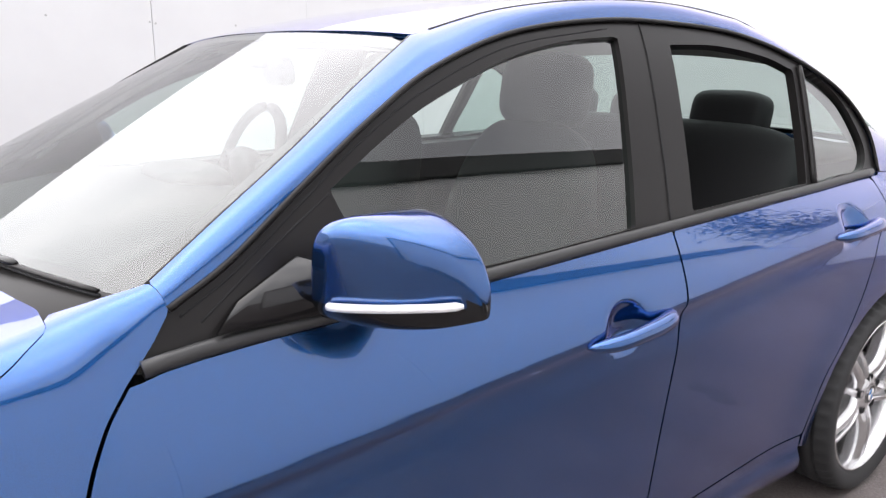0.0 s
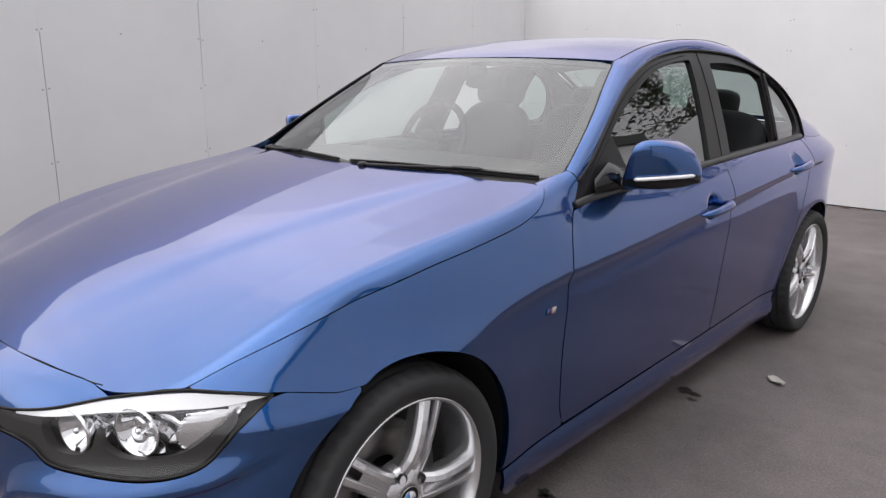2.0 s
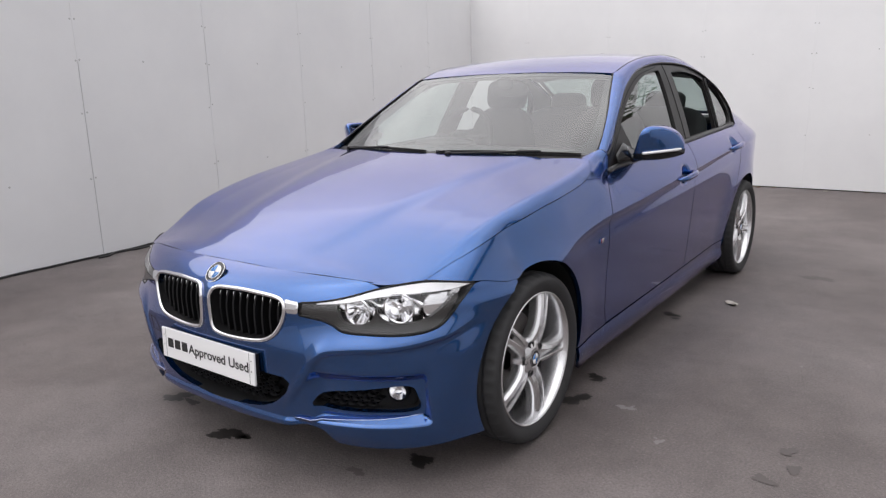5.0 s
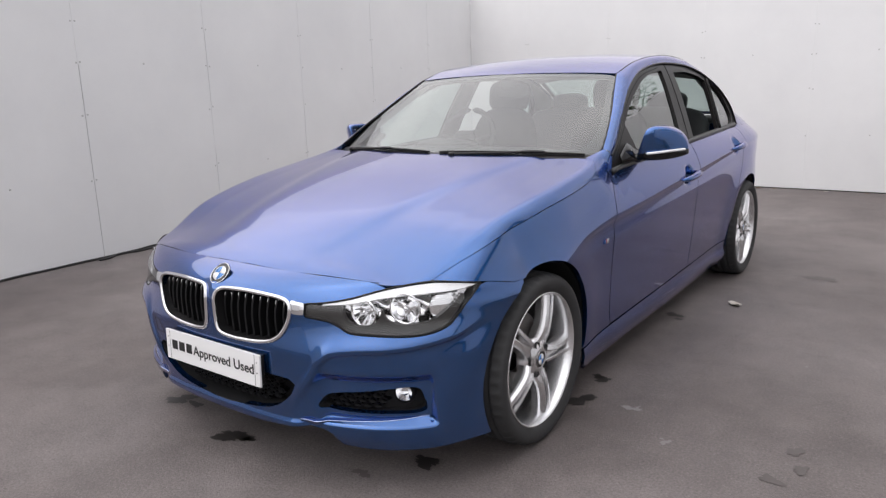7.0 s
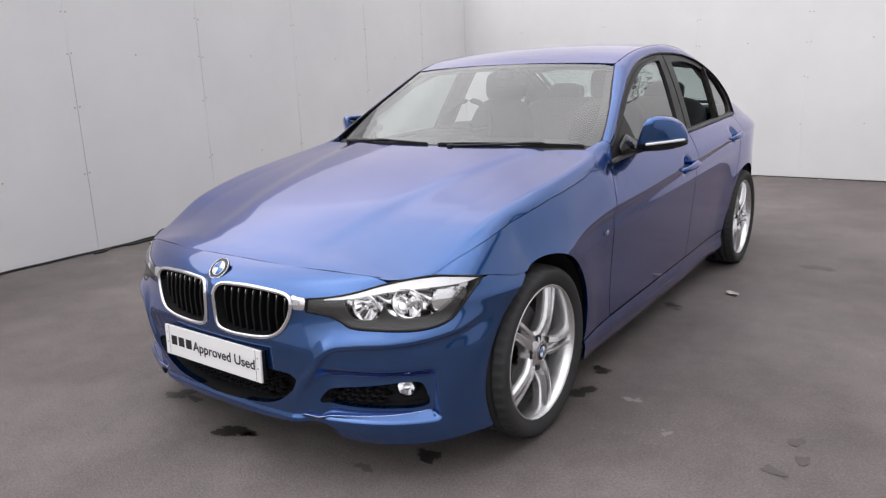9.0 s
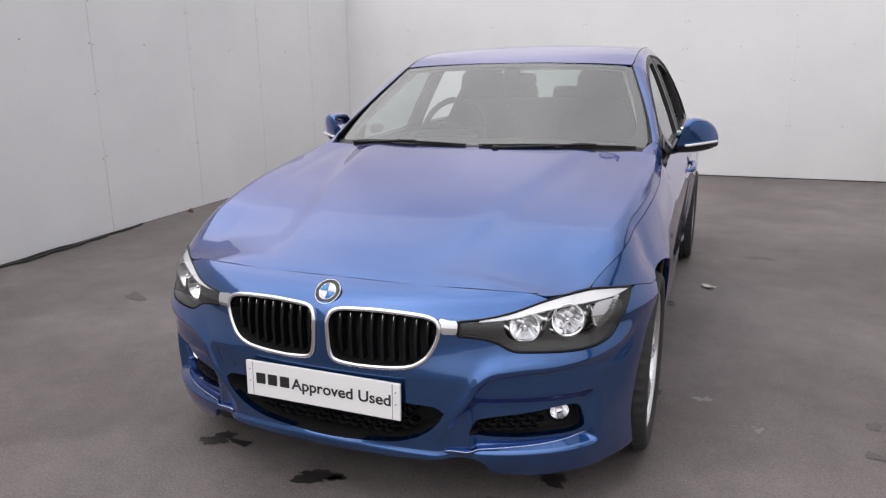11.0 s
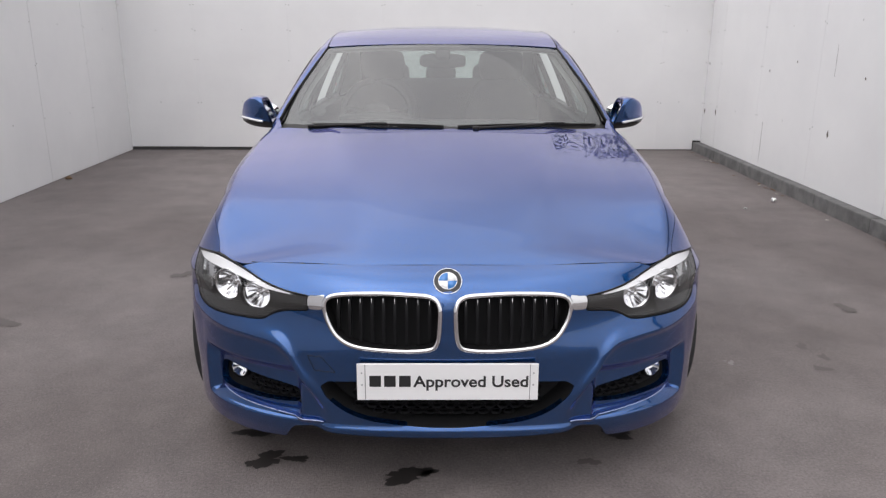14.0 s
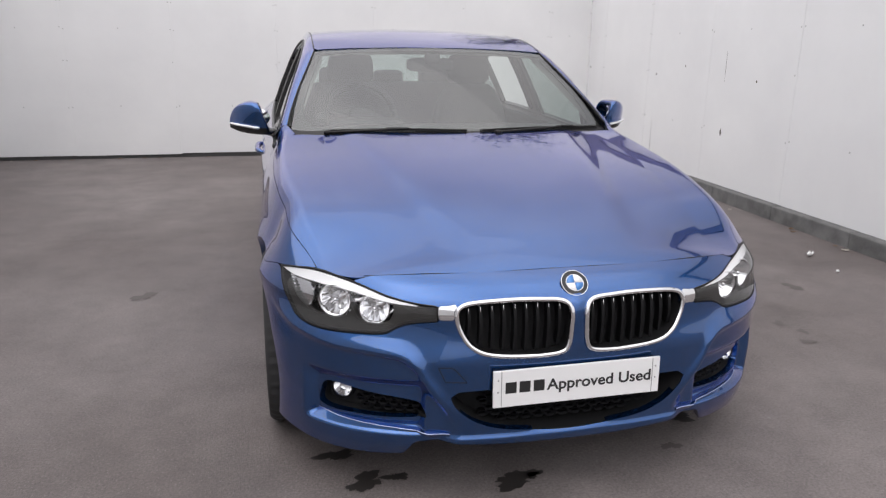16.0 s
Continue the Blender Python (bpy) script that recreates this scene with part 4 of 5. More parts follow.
# kidney grilles: chrome ring, slats with bright tips, dark core
kid = np.array(KIDNEY)
grilles = both("grille", *behind(on_nose(kid), 0.055), DARK, car, "black grille core behind upright slats")
ring3 = brow_x(inset(kid, 0.004)[:, 0], inset(kid, 0.004)[:, 1], -0.003)
both("chrome_ring", *tube(ring3, 0.0074, 10, closed=True), CHROME, grilles, "polished chrome grille ring")
SLAT = material("black slat plastic", (0.007, 0.007, 0.008), 0.45, spec=0.15)
for k in range(9):
    xs = 0.052 + 0.0335 * k
    zt, zb_ = np.interp(xs, [0.02, 0.05, 0.11, 0.2, 0.31, 0.35], [0.62, 0.645, 0.650, 0.650, 0.643, 0.63]) - 0.008, np.interp(xs, [0.02, 0.065, 0.166, 0.265, 0.315, 0.343], [0.53, 0.490, 0.488, 0.498, 0.522, 0.560]) + 0.006
    zz = np.linspace(zb_, zt, 12)
    bow = 0.010 * np.sin(np.linspace(0, np.pi, 12))
    line = brow_x(np.full(12, xs), zz, 0.022) + np.stack([0 * zz, -bow, 0 * zz], 1)
    V1, F1 = ruled(line + (0.0045, 0, 0), line + (0.0025, 0.032, 0), 2)
    V2, F2 = ruled(line + (-0.0025, 0.032, 0), line + (-0.0045, 0, 0), 2)
    V3, F3 = ruled(line + (-0.0045, 0, 0), line + (0.0045, 0, 0), 1)
    both("slat", *join((V1, F1), (V2, F2), (V3, F3)), SLAT, grilles)
    tip = brow_x(np.full(5, xs), np.linspace(zt - 0.022, zt - 0.004, 5), 0.014)
    both("slat_tip", *tube(tip, (0.0008, 0.0012, 0.0015, 0.0015, 0.001), 6), CHROME, grilles)
link_poly = smooth_line([(0.362, 0.600), (0.360, 0.622), (0.352, 0.640), (0.38, 0.637), (0.401, 0.633), (0.401, 0.600), (0.38, 0.598)], 5, closed=True)
both("chrome_link", *sheet(on_nose(link_poly), lambda a, z: brow(a, z, -0.004), 0.006, 0.006), CHROME, grilles, "chrome piece between grille and headlamp")

# lower intake and fog openings with honeycomb mesh
MESH = material("black plastic mesh", (0.005, 0.005, 0.006), 0.55, spec=0.12)


def honeycomb(x0, x1, z0, z1, cell, into, keep):
    """Flattened hexagon rings standing just behind the skin of the nose."""
    out = []
    dz, dx, row = cell * 0.50, cell * 1.0, 0
    z = z0
    while z < z1:
        x = x0 + (dx / 2 if row % 2 else 0)
        while x < x1:
            if keep(x, z):
                a = np.arange(6) * np.pi / 3
                hx, hz = x + 0.50 * cell * np.cos(a), z + 0.26 * cell * np.sin(a) * 1.15
                o = brow_x(hx, hz, into)
                i = brow_x(x + (hx - x) * 0.78, z + (hz - z) * 0.70, into)
                V = np.vstack([o, i, i + (0, 0.022, 0)])
                F = [(k, (k + 1) % 6, 6 + (k + 1) % 6, 6 + k) for k in range(6)] + [(6 + k, 6 + (k + 1) % 6, 12 + (k + 1) % 6, 12 + k) for k in range(6)]
                out.append((V, F))
            x += dx
        z += dz
        row += 1
    return join(*out)


intake = mesh_ob("lower_intake", *behind(on_nose(INTAKE), 0.09), DARK, bumper, "dark lower air intake")
ip = np.array(INTAKE)
cells = honeycomb(-0.27, 0.272, 0.25, 0.39, 0.040, 0.045, lambda x, z: bool(inside(np.array([[x, z]]), inset(ip, 0.012))[0]))
mesh_ob("intake_mesh", *cells, MESH, bumper, "black honeycomb intake mesh")
fogs = both("fog_opening", *behind(on_nose(FOG), 0.05), DARK, bumper, "dark fog lamp opening")
fp = np.array(FOG)
def fog_cells(into): return honeycomb(0.46, 0.66, 0.262, 0.36, 0.034, into, lambda x, z: bool(inside(np.array([[x, z]]), inset(fp, 0.008))[0]))
both("fog_mesh", *fog_cells(0.022), MESH, (bumper, bumper), "black honeycomb mesh")
# blade under the fog opening
bl = np.linspace(0, 1, 26)
bx_, bz_ = 0.372 + (0.766 - 0.372) * bl, 0.243 + 0.019 * bl
edge_o, edge_i = brow_x(bx_, bz_, -0.016 * np.sin(np.pi * np.clip(bl * 1.05 + 0.02, 0, 1)) ** 0.5), brow_x(bx_, bz_ + 0.010, 0.042)
under = brow_x(bx_, bz_ - 0.024, 0.004)
both("bumper_blade", *join(ruled(edge_o, edge_i, 4), ruled(under, edge_o, 4)), PAINT, (bumper, bumper))
# thin pale tube on the blade's lip: its highlight, put into the colour
both("blade_highlight", *tube(edge_o + (0, 0, 0.0005), 0.0016, 6), material("pale blade highlight", (0.45, 0.52, 0.75), 0.15, 0.6, 1.0), (bumper, bumper))
# fog lamps
FOGC = (0.708, 0.336)
fc = brow_x(np.array([FOGC[0]]), np.array([FOGC[1]]), 0.026)[0]
fm = Matrix.Translation(Vector(fc)) @ pose(0, 0, 0, 0, 0, -90 + 22) @ Matrix.Scale(0.74, 4)
both("fog_lamp", *join((moved(lathe([(0.0, -0.03), (0.012, -0.03), (0.026, -0.018), (0.034, 0.0), (0.037, 0.004)], 28)[0], fm), lathe([(0, 0)] * 5, 28)[1])), CHROME, (bumper, bumper), "round chrome fog lamp")
both("fog_lens", *join((moved(lathe([(0.035, 0.004), (0.030, 0.010), (0.018, 0.014), (0.0, 0.0155)], 28)[0], fm), lathe([(0, 0)] * 4, 28)[1])), LENS, (bumper, bumper))
both("fog_bezel", *join((moved(lathe([(0.037, 0.004), (0.045, 0.007), (0.050, -0.002), (0.050, -0.03)], 28)[0], fm), lathe([(0, 0)] * 4, 28)[1])), MESH, (bumper, bumper))

# ---- headlamps ----
HOUSING = material("headlamp housing", (0.013, 0.013, 0.014), 0.35)
REFLECT = material("headlamp reflector", (0.86, 0.86, 0.87), 0.08, 1.0)
EYEBROW = material("headlamp light guide", (0.88, 0.88, 0.89), 0.15, 0.0, 0.6)
lr = inset(lamp_ring, 0.0025)
lamps = both("headlamp", *behind(on_nose(lr), 0.065), HOUSING, car, "clear-lensed headlamp with dark housing")
for o in both("lens", *sheet(on_nose(lr), brow, 0.012, 0.010, flange=0.006), LENS, lamps):
    o.visible_shadow = False
seal = brow_x(inset(lamp_ring, 0.0005)[:, 0], lamp_ring[:, 1], 0.002)
both("lamp_seal", *tube(seal, 0.003, 6, closed=True), BLACK, lamps)
brow_low = smooth_line([(0.829, 0.673), (0.79, 0.664), (0.722, 0.661), (0.634, 0.654), (0.541, 0.637), (0.47, 0.6305), (0.43, 0.628)])
guide = np.vstack([smooth_line([(0.43, 0.631), (0.47, 0.637), (0.541, 0.650), (0.634, 0.677), (0.722, 0.690), (0.78, 0.685), (0.829, 0.674)])[:-1], brow_low])
both("light_guide", *sheet(on_nose(inset(guide, 0.001)), lambda a, z: brow(a, z, 0.004), 0.010, 0.005, flange=0.012), EYEBROW, lamps, "bright white eyebrow strip")


def cup(x, z, r, depth, into, turn):
    c = brow_x(np.array([x]), np.array([z]), into)[0]
    m = Matrix.Translation(Vector(c)) @ pose(0, 0, 0, 0, 0, -90 + turn)
    prof = [(0.010, -depth), (r * 0.45, -depth * 0.86), (r * 0.72, -depth * 0.55), (r * 0.90, -depth * 0.22), (r, 0.0), (r * 1.07, 0.003), (r * 1.09, -0.004)]
    V, F = lathe(prof, 40)
    n = 40
    V = V.copy()
    for i in range(1, 4):
        V[i * n:(i + 1) * n:5, 0] += 0.003
    bulb = lathe([(0.0001, 0.0), (0.006, -0.002), (0.008, -0.010), (0.008, -depth)], 16)
    return moved(V, m), F, moved(bulb[0], m), bulb[1]


for cx, cz, r, dpt, into, turn in ((0.583, 0.608, 0.041, 0.038, 0.022, 14), (0.695, 0.618, 0.046, 0.042, 0.024, 24)):
    V, F, Vb, Fb = cup(cx, cz, r, dpt, into, turn)
    cups = both("reflector", V, F, REFLECT, lamps, "bright faceted reflector bowl")
    both("bulb", Vb, Fb, CHROME, lamps)
turn_poly = smooth_line([(0.758, 0.655), (0.812, 0.664), (0.806, 0.625), (0.782, 0.585), (0.757, 0.60)], 5, closed=True)
Vt, Ft = sheet(on_nose(turn_poly), lambda a, z: brow(a, z, 0.020 + 0.004 * np.sin(z * 900)), 0.01, 0.0035)
both("turn_reflector", Vt, Ft, REFLECT, lamps)
accent = brow_x(np.array([0.425, 0.452, 0.475, 0.49]), np.array([0.617, 0.615, 0.614, 0.618]), 0.012)
both("chrome_accent", *tube(accent, 0.0024, 6), CHROME, lamps)
bezel = smooth_line([(0.41, 0.628), (0.47, 0.6305), (0.541, 0.637), (0.634, 0.654), (0.722, 0.661), (0.79, 0.664), (0.818, 0.638), (0.806, 0.596), (0.781, 0.560), (0.725, 0.5455), (0.615, 0.5485), (0.551, 0.5545), (0.513, 0.5745), (0.4765, 0.5875), (0.41, 0.597)], 5, closed=True)
eye_in = smooth_line([(0.532, 0.634), (0.527, 0.612), (0.540, 0.584), (0.572, 0.572), (0.612, 0.576), (0.631, 0.600), (0.633, 0.649), (0.582, 0.643)], 5, closed=True)
eye_out = smooth_line([(0.643, 0.651), (0.640, 0.625), (0.647, 0.594), (0.680, 0.576), (0.722, 0.575), (0.755, 0.582), (0.785, 0.606), (0.803, 0.640), (0.796, 0.660), (0.722, 0.657)], 5, closed=True)
both("lamp_bezel", *sheet(on_nose(inset(bezel, 0.001)), lambda a, z: brow(a, z, 0.0075), 0.006, 0.005, holes=[on_nose(eye_in), on_nose(eye_out)], flange=0.02), material("smoked lamp bezel", (0.022, 0.021, 0.020), 0.4), lamps, "dark grey lamp bezel")
back_poly = smooth_line([(0.52, 0.632), (0.60, 0.648), (0.72, 0.660), (0.80, 0.662), (0.805, 0.630), (0.775, 0.580), (0.72, 0.566), (0.57, 0.566), (0.53, 0.585)], 5, closed=True)
both("reflector_panel", *sheet(on_nose(back_poly), lambda a, z: brow(a, z, 0.052 + 0.006 * np.sin(a * 95 + 30 * z) * np.sin(z * 120)), 0.006, 0.005), REFLECT, lamps, "stepped chrome reflector panel")
# tow-eye cover on the car's right
cover = brow_x(*np.array([(-0.408, 0.462), (-0.366, 0.460), (-0.326, 0.415), (-0.388, 0.417), (-0.408, 0.462)]).T, -0.0002)
mesh_ob("tow_cover_seam", *tube(resample(cover, 40), 0.0012, 6), DARK, bumper)

# ---- greenhouse ----
SURROUND = smooth_line([(0.752, 0.980), (0.840, 1.026), (0.960, 1.108), (1.100, 1.198), (1.245, 1.276), (1.45, 1.342), (1.71, 1.378), (1.95, 1.384), (2.22, 1.370), (2.47, 1.318), (2.695, 1.228), (2.803, 1.118), (2.812, 1.002)])
PILLAR_A = [(0.752, 0.980), (0.840, 1.026), (0.960, 1.108), (1.100, 1.198), (1.245, 1.276)]
ROOF_SIDE = [(1.245, 1.276), (1.45, 1.342), (1.71, 1.378), (1.95, 1.384), (2.22, 1.370)]
PILLAR_C = [(2.22, 1.370), (2.47, 1.318), (2.695, 1.228), (2.803, 1.118), (2.812, 1.002)]
s_end = np.array([[2.812, 1.002], [2.95, 0.990], [3.2, 0.986], [3.44, 0.968]])


def three(pts2, n):
    return resample(flank(*smooth_line(pts2).T), n)


A_line = np.vstack([three(PILLAR_A, 26)[:-1], three(ROOF_SIDE, 26)[:-1], three(PILLAR_C, 26)[:-1], three(s_end, 16)])
EDGE = [[(0.767, 0.739, 1.007), (0.747, 0.826, 1.065), (0.704, 0.972, 1.156), (0.655, 1.11, 1.245), (0.607, 1.25, 1.330)],
        [(0.607, 1.25, 1.330), (0.602, 1.46, 1.386), (0.596, 1.72, 1.420), (0.594, 2.0, 1.430), (0.590, 2.28, 1.412)],
        [(0.590, 2.28, 1.412), (0.592, 2.45, 1.374), (0.598, 2.62, 1.314), (0.610, 2.85, 1.215)],
        [(0.610, 2.85, 1.215), (0.632, 3.05, 1.125), (0.655, 3.25, 1.045), (0.66, 3.44, 1.015)]]
B_line = np.vstack([resample(smooth_line(EDGE[0]), 26)[:-1], resample(smooth_line(EDGE[1]), 26)[:-1], resample(smooth_line(EDGE[2]), 26)[:-1], resample(smooth_line(EDGE[3]), 16)])
both("roof_rail", *ruled(A_line, B_line, 8, 0.009, (0.6, 0, 0.8)), PAINT, car)
r_edge = [(p[0] - 0.003, p[1]) for p in B_line if 1.26 < p[1] < 2.6]
r_half = np.vstack([straight([(0, 1.219), (0.3, 1.228), (0.600, 1.256)], 0.03), r_edge, straight([(0.588, 2.6), (0, 2.64)], 0.03)])
mesh_ob("roof", *sheet(np.vstack([r_half, (r_half * (-1, 1))[::-1][1:-1]]), roof_top, 0.025, 0.025), PAINT, car)
both("roof_strip", *tube(np.array([p for p in B_line if 1.25 < p[1] < 2.9]) + (-0.001, 0, -0.002), 0.004, 6), BLACK, car)
sq = straight([(-1, 0), (1, 0), (1, 1), (-1, 1), (-1, 0)], 0.05)[:-1]
wind = mesh_ob("windscreen", *sheet(sq, screen, 0.05, 0.05, flange=0), SCREEN, car, "clear laminated windscreen")
wind.visible_shadow = False
band_hole = smooth_line([(-0.80, 0.062), (0, 0.050), (0.80, 0.062), (0.885, 0.095), (0.928, 0.17), (0.945, 0.30), (0.952, 0.6), (0.945, 0.90), (0.92, 0.955), (0, 0.965), (-0.92, 0.955), (-0.945, 0.90), (-0.952, 0.6), (-0.945, 0.30), (-0.928, 0.17), (-0.885, 0.095)], 8, closed=True)
mesh_ob("screen_band", *sheet(sq, lambda u, v: screen(u, v) + (0, 0.006, -0.004), 0.02, 0.02, holes=[band_hole], flange=0.004), BLACK, car, "black ceramic edge band")
both("screen_seal", *tube(np.array([p for p in B_line if p[1] < 1.255]) + (-0.003, 0.0, -0.004), 0.0045, 6), BLACK, car)


def backlight(u, v):
    u, v = np.asarray(u, float), np.asarray(v, float)
    x = u * (0.655 * (1 - v) + 0.575 * v)
    y = (3.27 - 0.05 * u ** 2) * (1 - v) + (2.63 - 0.02 * u ** 2) * v
    z = (1.065 - 0.02 * u ** 2) * (1 - v) + (1.358 - 0.03 * u ** 2) * v + 0.05 * v * (1 - v)
    return np.stack([x, y, z], -1)


rg = mesh_ob("rear_window", *sheet(sq, backlight, 0.1, 0.1, flange=0, flip=True), PANE, car)
rg.visible_shadow = False
mesh_ob("rear_window_band", *sheet(sq, lambda u, v: backlight(u, v) - (0, 0.006, 0.004), 0.03, 0.03, holes=[band_hole], flange=0.004, flip=True), BLACK, car)


def deck(x, y):
    x, y = np.asarray(x, float), np.asarray(y, float)
    return np.stack([x, y, 1.060 - 0.25 * (y - 3.25) ** 2 - 0.055 * (np.abs(x) / 0.68) ** 2.5], -1)


d_half = straight([(0, 3.26), (0.655, 3.22), (0.655, 3.45), (0.58, 3.62), (0, 3.72)], 0.03)
boot = mesh_ob("boot_lid", *sheet(np.vstack([d_half, (d_half * (-1, 1))[::-1][1:-1]]), deck, 0.03, 0.03), PAINT, car)


def stern(a, z):
    a, z = np.asarray(a, float), np.asarray(z, float)
    t = np.clip(np.abs(a), 0, 1) * np.pi / 2
    w = side(np.full_like(z, 3.50), z) * 0.985
    return np.stack([w * np.sin(t) ** 0.8 * np.sign(a), 3.50 + (0.30 - 0.10 * np.abs(z - 0.65)) * np.cos(t) ** 0.8, z], -1)


mesh_ob("rear_bumper", *sheet(straight([(-0.96, 0.22), (0.96, 0.22), (0.96, 0.72), (-0.96, 0.72), (-0.96, 0.22)], 0.05)[:-1], stern, 0.04, 0.03, flip=True), PAINT, car)
mesh_ob("boot_face", *sheet(straight([(-0.6, 0.72), (0.6, 0.72), (0.6, 0.99), (-0.6, 0.99), (-0.6, 0.72)], 0.05)[:-1], stern, 0.04, 0.03, flip=True), PAINT, car)
TAIL_RED = material("red tail lamp", (0.45, 0.015, 0.02), 0.1, 0.0, 0.6)
both("tail_lamp", *sheet(straight([(0.6, 0.74), (0.97, 0.80), (0.97, 0.945), (0.6, 0.985), (0.6, 0.74)], 0.04)[:-1], lambda a, z: stern(a, z) + np.stack([0 * z, 0.004 + 0 * z, 0 * z], -1), 0.02, 0.02, flip=True), TAIL_RED, car, "red tail lamp")

# ---- side windows: black frames with real openings ----
FRONT_HOLE = np.vstack([smooth_line([(1.006, 1.099), (1.129, 1.172), (1.244, 1.228), (1.422, 1.294), (1.586, 1.330), (1.752, 1.346)]), straight([(1.752, 1.346), (1.656, 0.974)])[1:], smooth_line([(1.656, 0.974), (1.35, 0.960), (1.06, 0.952)])[1:]])
REAR_HOLE = np.vstack([smooth_line([(1.925, 1.335), (2.122, 1.338), (2.323, 1.318), (2.452, 1.285)]), straight([(2.452, 1.285), (2.37, 1.002)])[1:], straight([(2.37, 1.002), (1.852, 0.986)])[1:]])
QUARTER_HOLE = smooth_line([(2.432, 1.005), (2.56, 1.008), (2.71, 1.011), (2.760, 1.045), (2.760, 1.10), (2.705, 1.192), (2.62, 1.252), (2.527, 1.292), (2.507, 1.285), (2.465, 1.14)], 8, closed=True)
frame_poly = np.vstack([SURROUND, belt_line(2.755, 1.7640, 0.003), belt_line(1.7600, 0.700, 0.003), [(0.728, 0.950)]])
def outer(y, z): return flank(y, z) - np.stack([0.006 + 0 * z, 0 * z, 0 * z], -1)
frames = both("window_frame", *sheet(frame_poly, outer, 0.012, 0.010, holes=[FRONT_HOLE, REAR_HOLE, QUARTER_HOLE], flange=0.022), BLACK, car, "black window frame and door pillars")
both("surround_seal", *tube(flank(*SURROUND.T) + (0.001, 0, 0), 0.005, 6), BLACK, frames)
both("pillar_seam", *tube(outer(np.linspace(1.766, 1.842, 20), np.linspace(0.965, 1.376, 20)) + (0.0006, 0, 0), 0.0022, 6), DARK, frames)
both("belt_trim", *tube(flank(*belt_line(0.71, 2.765, 0.012, 60).T) + (0.001, 0, 0), 0.0095, 8, flat=1.3), material("satin black rubber trim", (0.03, 0.03, 0.031), 0.38), frames)
groove = smooth_line([(0.765, 0.966), (0.85, 1.012), (0.965, 1.090), (1.10, 1.178), (1.25, 1.252), (1.45, 1.319), (1.73, 1.361)])
both("frame_groove", *tube(outer(*groove.T) - (0.0014, 0, 0), 0.0028, 6), DARK, frames)
both("sail_joint", *tube(outer(*smooth_line([(0.790, 0.955), (0.90, 1.030), (1.004, 1.094)]).T) - (0.0014, 0, 0), 0.0024, 6), DARK, frames)
both("window_divider", *tube(outer(np.linspace(2.402, 2.486, 12), np.linspace(1.0, 1.296, 12)) + (0.004, 0, 0), 0.009, 6), BLACK, frames)
def pane(y, z): return flank(y, z) - np.stack([0.018 + 0 * z, 0 * z, 0 * z], -1)
for o in both("front_window", *sheet(inset(FRONT_HOLE, -0.008), pane, 0.03, 0.02, flange=0), PANE, front_doors, "closed tinted door glass") + both("quarter_window", *sheet(inset(QUARTER_HOLE, -0.008), pane, 0.03, 0.02, flange=0), PANE, rear_doors):
    o.visible_shadow = False

# ---- door handles ----
for doors, (hy, hz) in ((front_doors, HANDLES[0]), (rear_doors, HANDLES[1])):
    t = np.linspace(-1, 1, 22)
    yy = hy + 0.004 + 0.128 * t
    zz = hz - 0.001 + 0.010 * t
    base = 0.889 if hy < 2 else 0.884
    line = np.stack([base - 0.004 + 0.030 * (1 - np.abs(t) ** 3.2), yy, zz], 1)
    rad = 0.0155 * np.clip(1.12 - np.abs(t) ** 5, 0.15, 1) * (1.06 + 0.18 * t)
    V, F = tube(line, rad, 12, flat=1.0)
    both("door_handle", V * (1, 1, 1), F, PAINT, doors, "blue painted bar handle")

# ---- door mirrors ----
M_FRONT = spline((0.80, 0.83, 0.88, 0.94, 0.99, 1.03), (0.910, 0.902, 0.908, 0.942, 0.995, 1.068))
M_TOP = spline((0.81, 0.826, 0.85, 0.873, 0.899, 0.929, 0.963, 0.996, 1.013, 1.03), (1.070, 1.078, 1.087, 1.093, 1.096, 1.093, 1.082, 1.062, 1.040, 1.002))
M_LOW = spline((0.81, 0.86, 0.92, 0.98, 1.03), (0.938, 0.938, 0.940, 0.948, 0.966))
M_SPLIT = spline((0.81, 1.03), (0.966, 0.990))


def mirror_shell(n=34, k=44):
    """Mirror housing lofted from its inner to its outer end: front rounded, back flat."""
    V, F = [], []
    xs = 0.850 + 0.178 * (0.5 - 0.5 * np.cos(np.linspace(0, np.pi, n)))
    for i, x in enumerate(xs):
        e = 1 - ((i / (n - 1)) * 2 - 1) ** 14
        e = max(e, 0.0) ** 0.5 if i else 0.86
        yf, yb, zt, zl = float(M_FRONT(x)), 1.085, float(M_TOP(x)), float(M_LOW(x))
        yc, zc, hy, hz = (yf + yb) / 2, (zt + zl) / 2, (yb - yf) / 2 * max(e, 0.02), (zt - zl) / 2 * max(e, 0.02)
        for a in np.linspace(0, 2 * np.pi, k, endpoint=False):
            ca, sa = math.cos(a), math.sin(a)
            p = 0.40 if ca > 0 else 0.44
            y = yc + hy * math.copysign(abs(ca) ** p, ca)
            z = zc + hz * math.copysign(abs(sa) ** 0.52, sa)
            y += 0.02 * (zt - z) / 0.15 if ca < 0 else 0
            lean = 0.062 * (1 - i / (n - 1)) ** 1.6 * ((z - zl) / (zt - zl) - 0.30)
            V.append((x + lean, y, z))
    for i in range(n - 1):
        F += [(i * k + j, (i + 1) * k + j, (i + 1) * k + (j + 1) % k, i * k + (j + 1) % k) for j in range(k)]
    F += [tuple(range(k)), tuple(range((n - 1) * k, n * k))[::-1]]
    return np.array(V), F


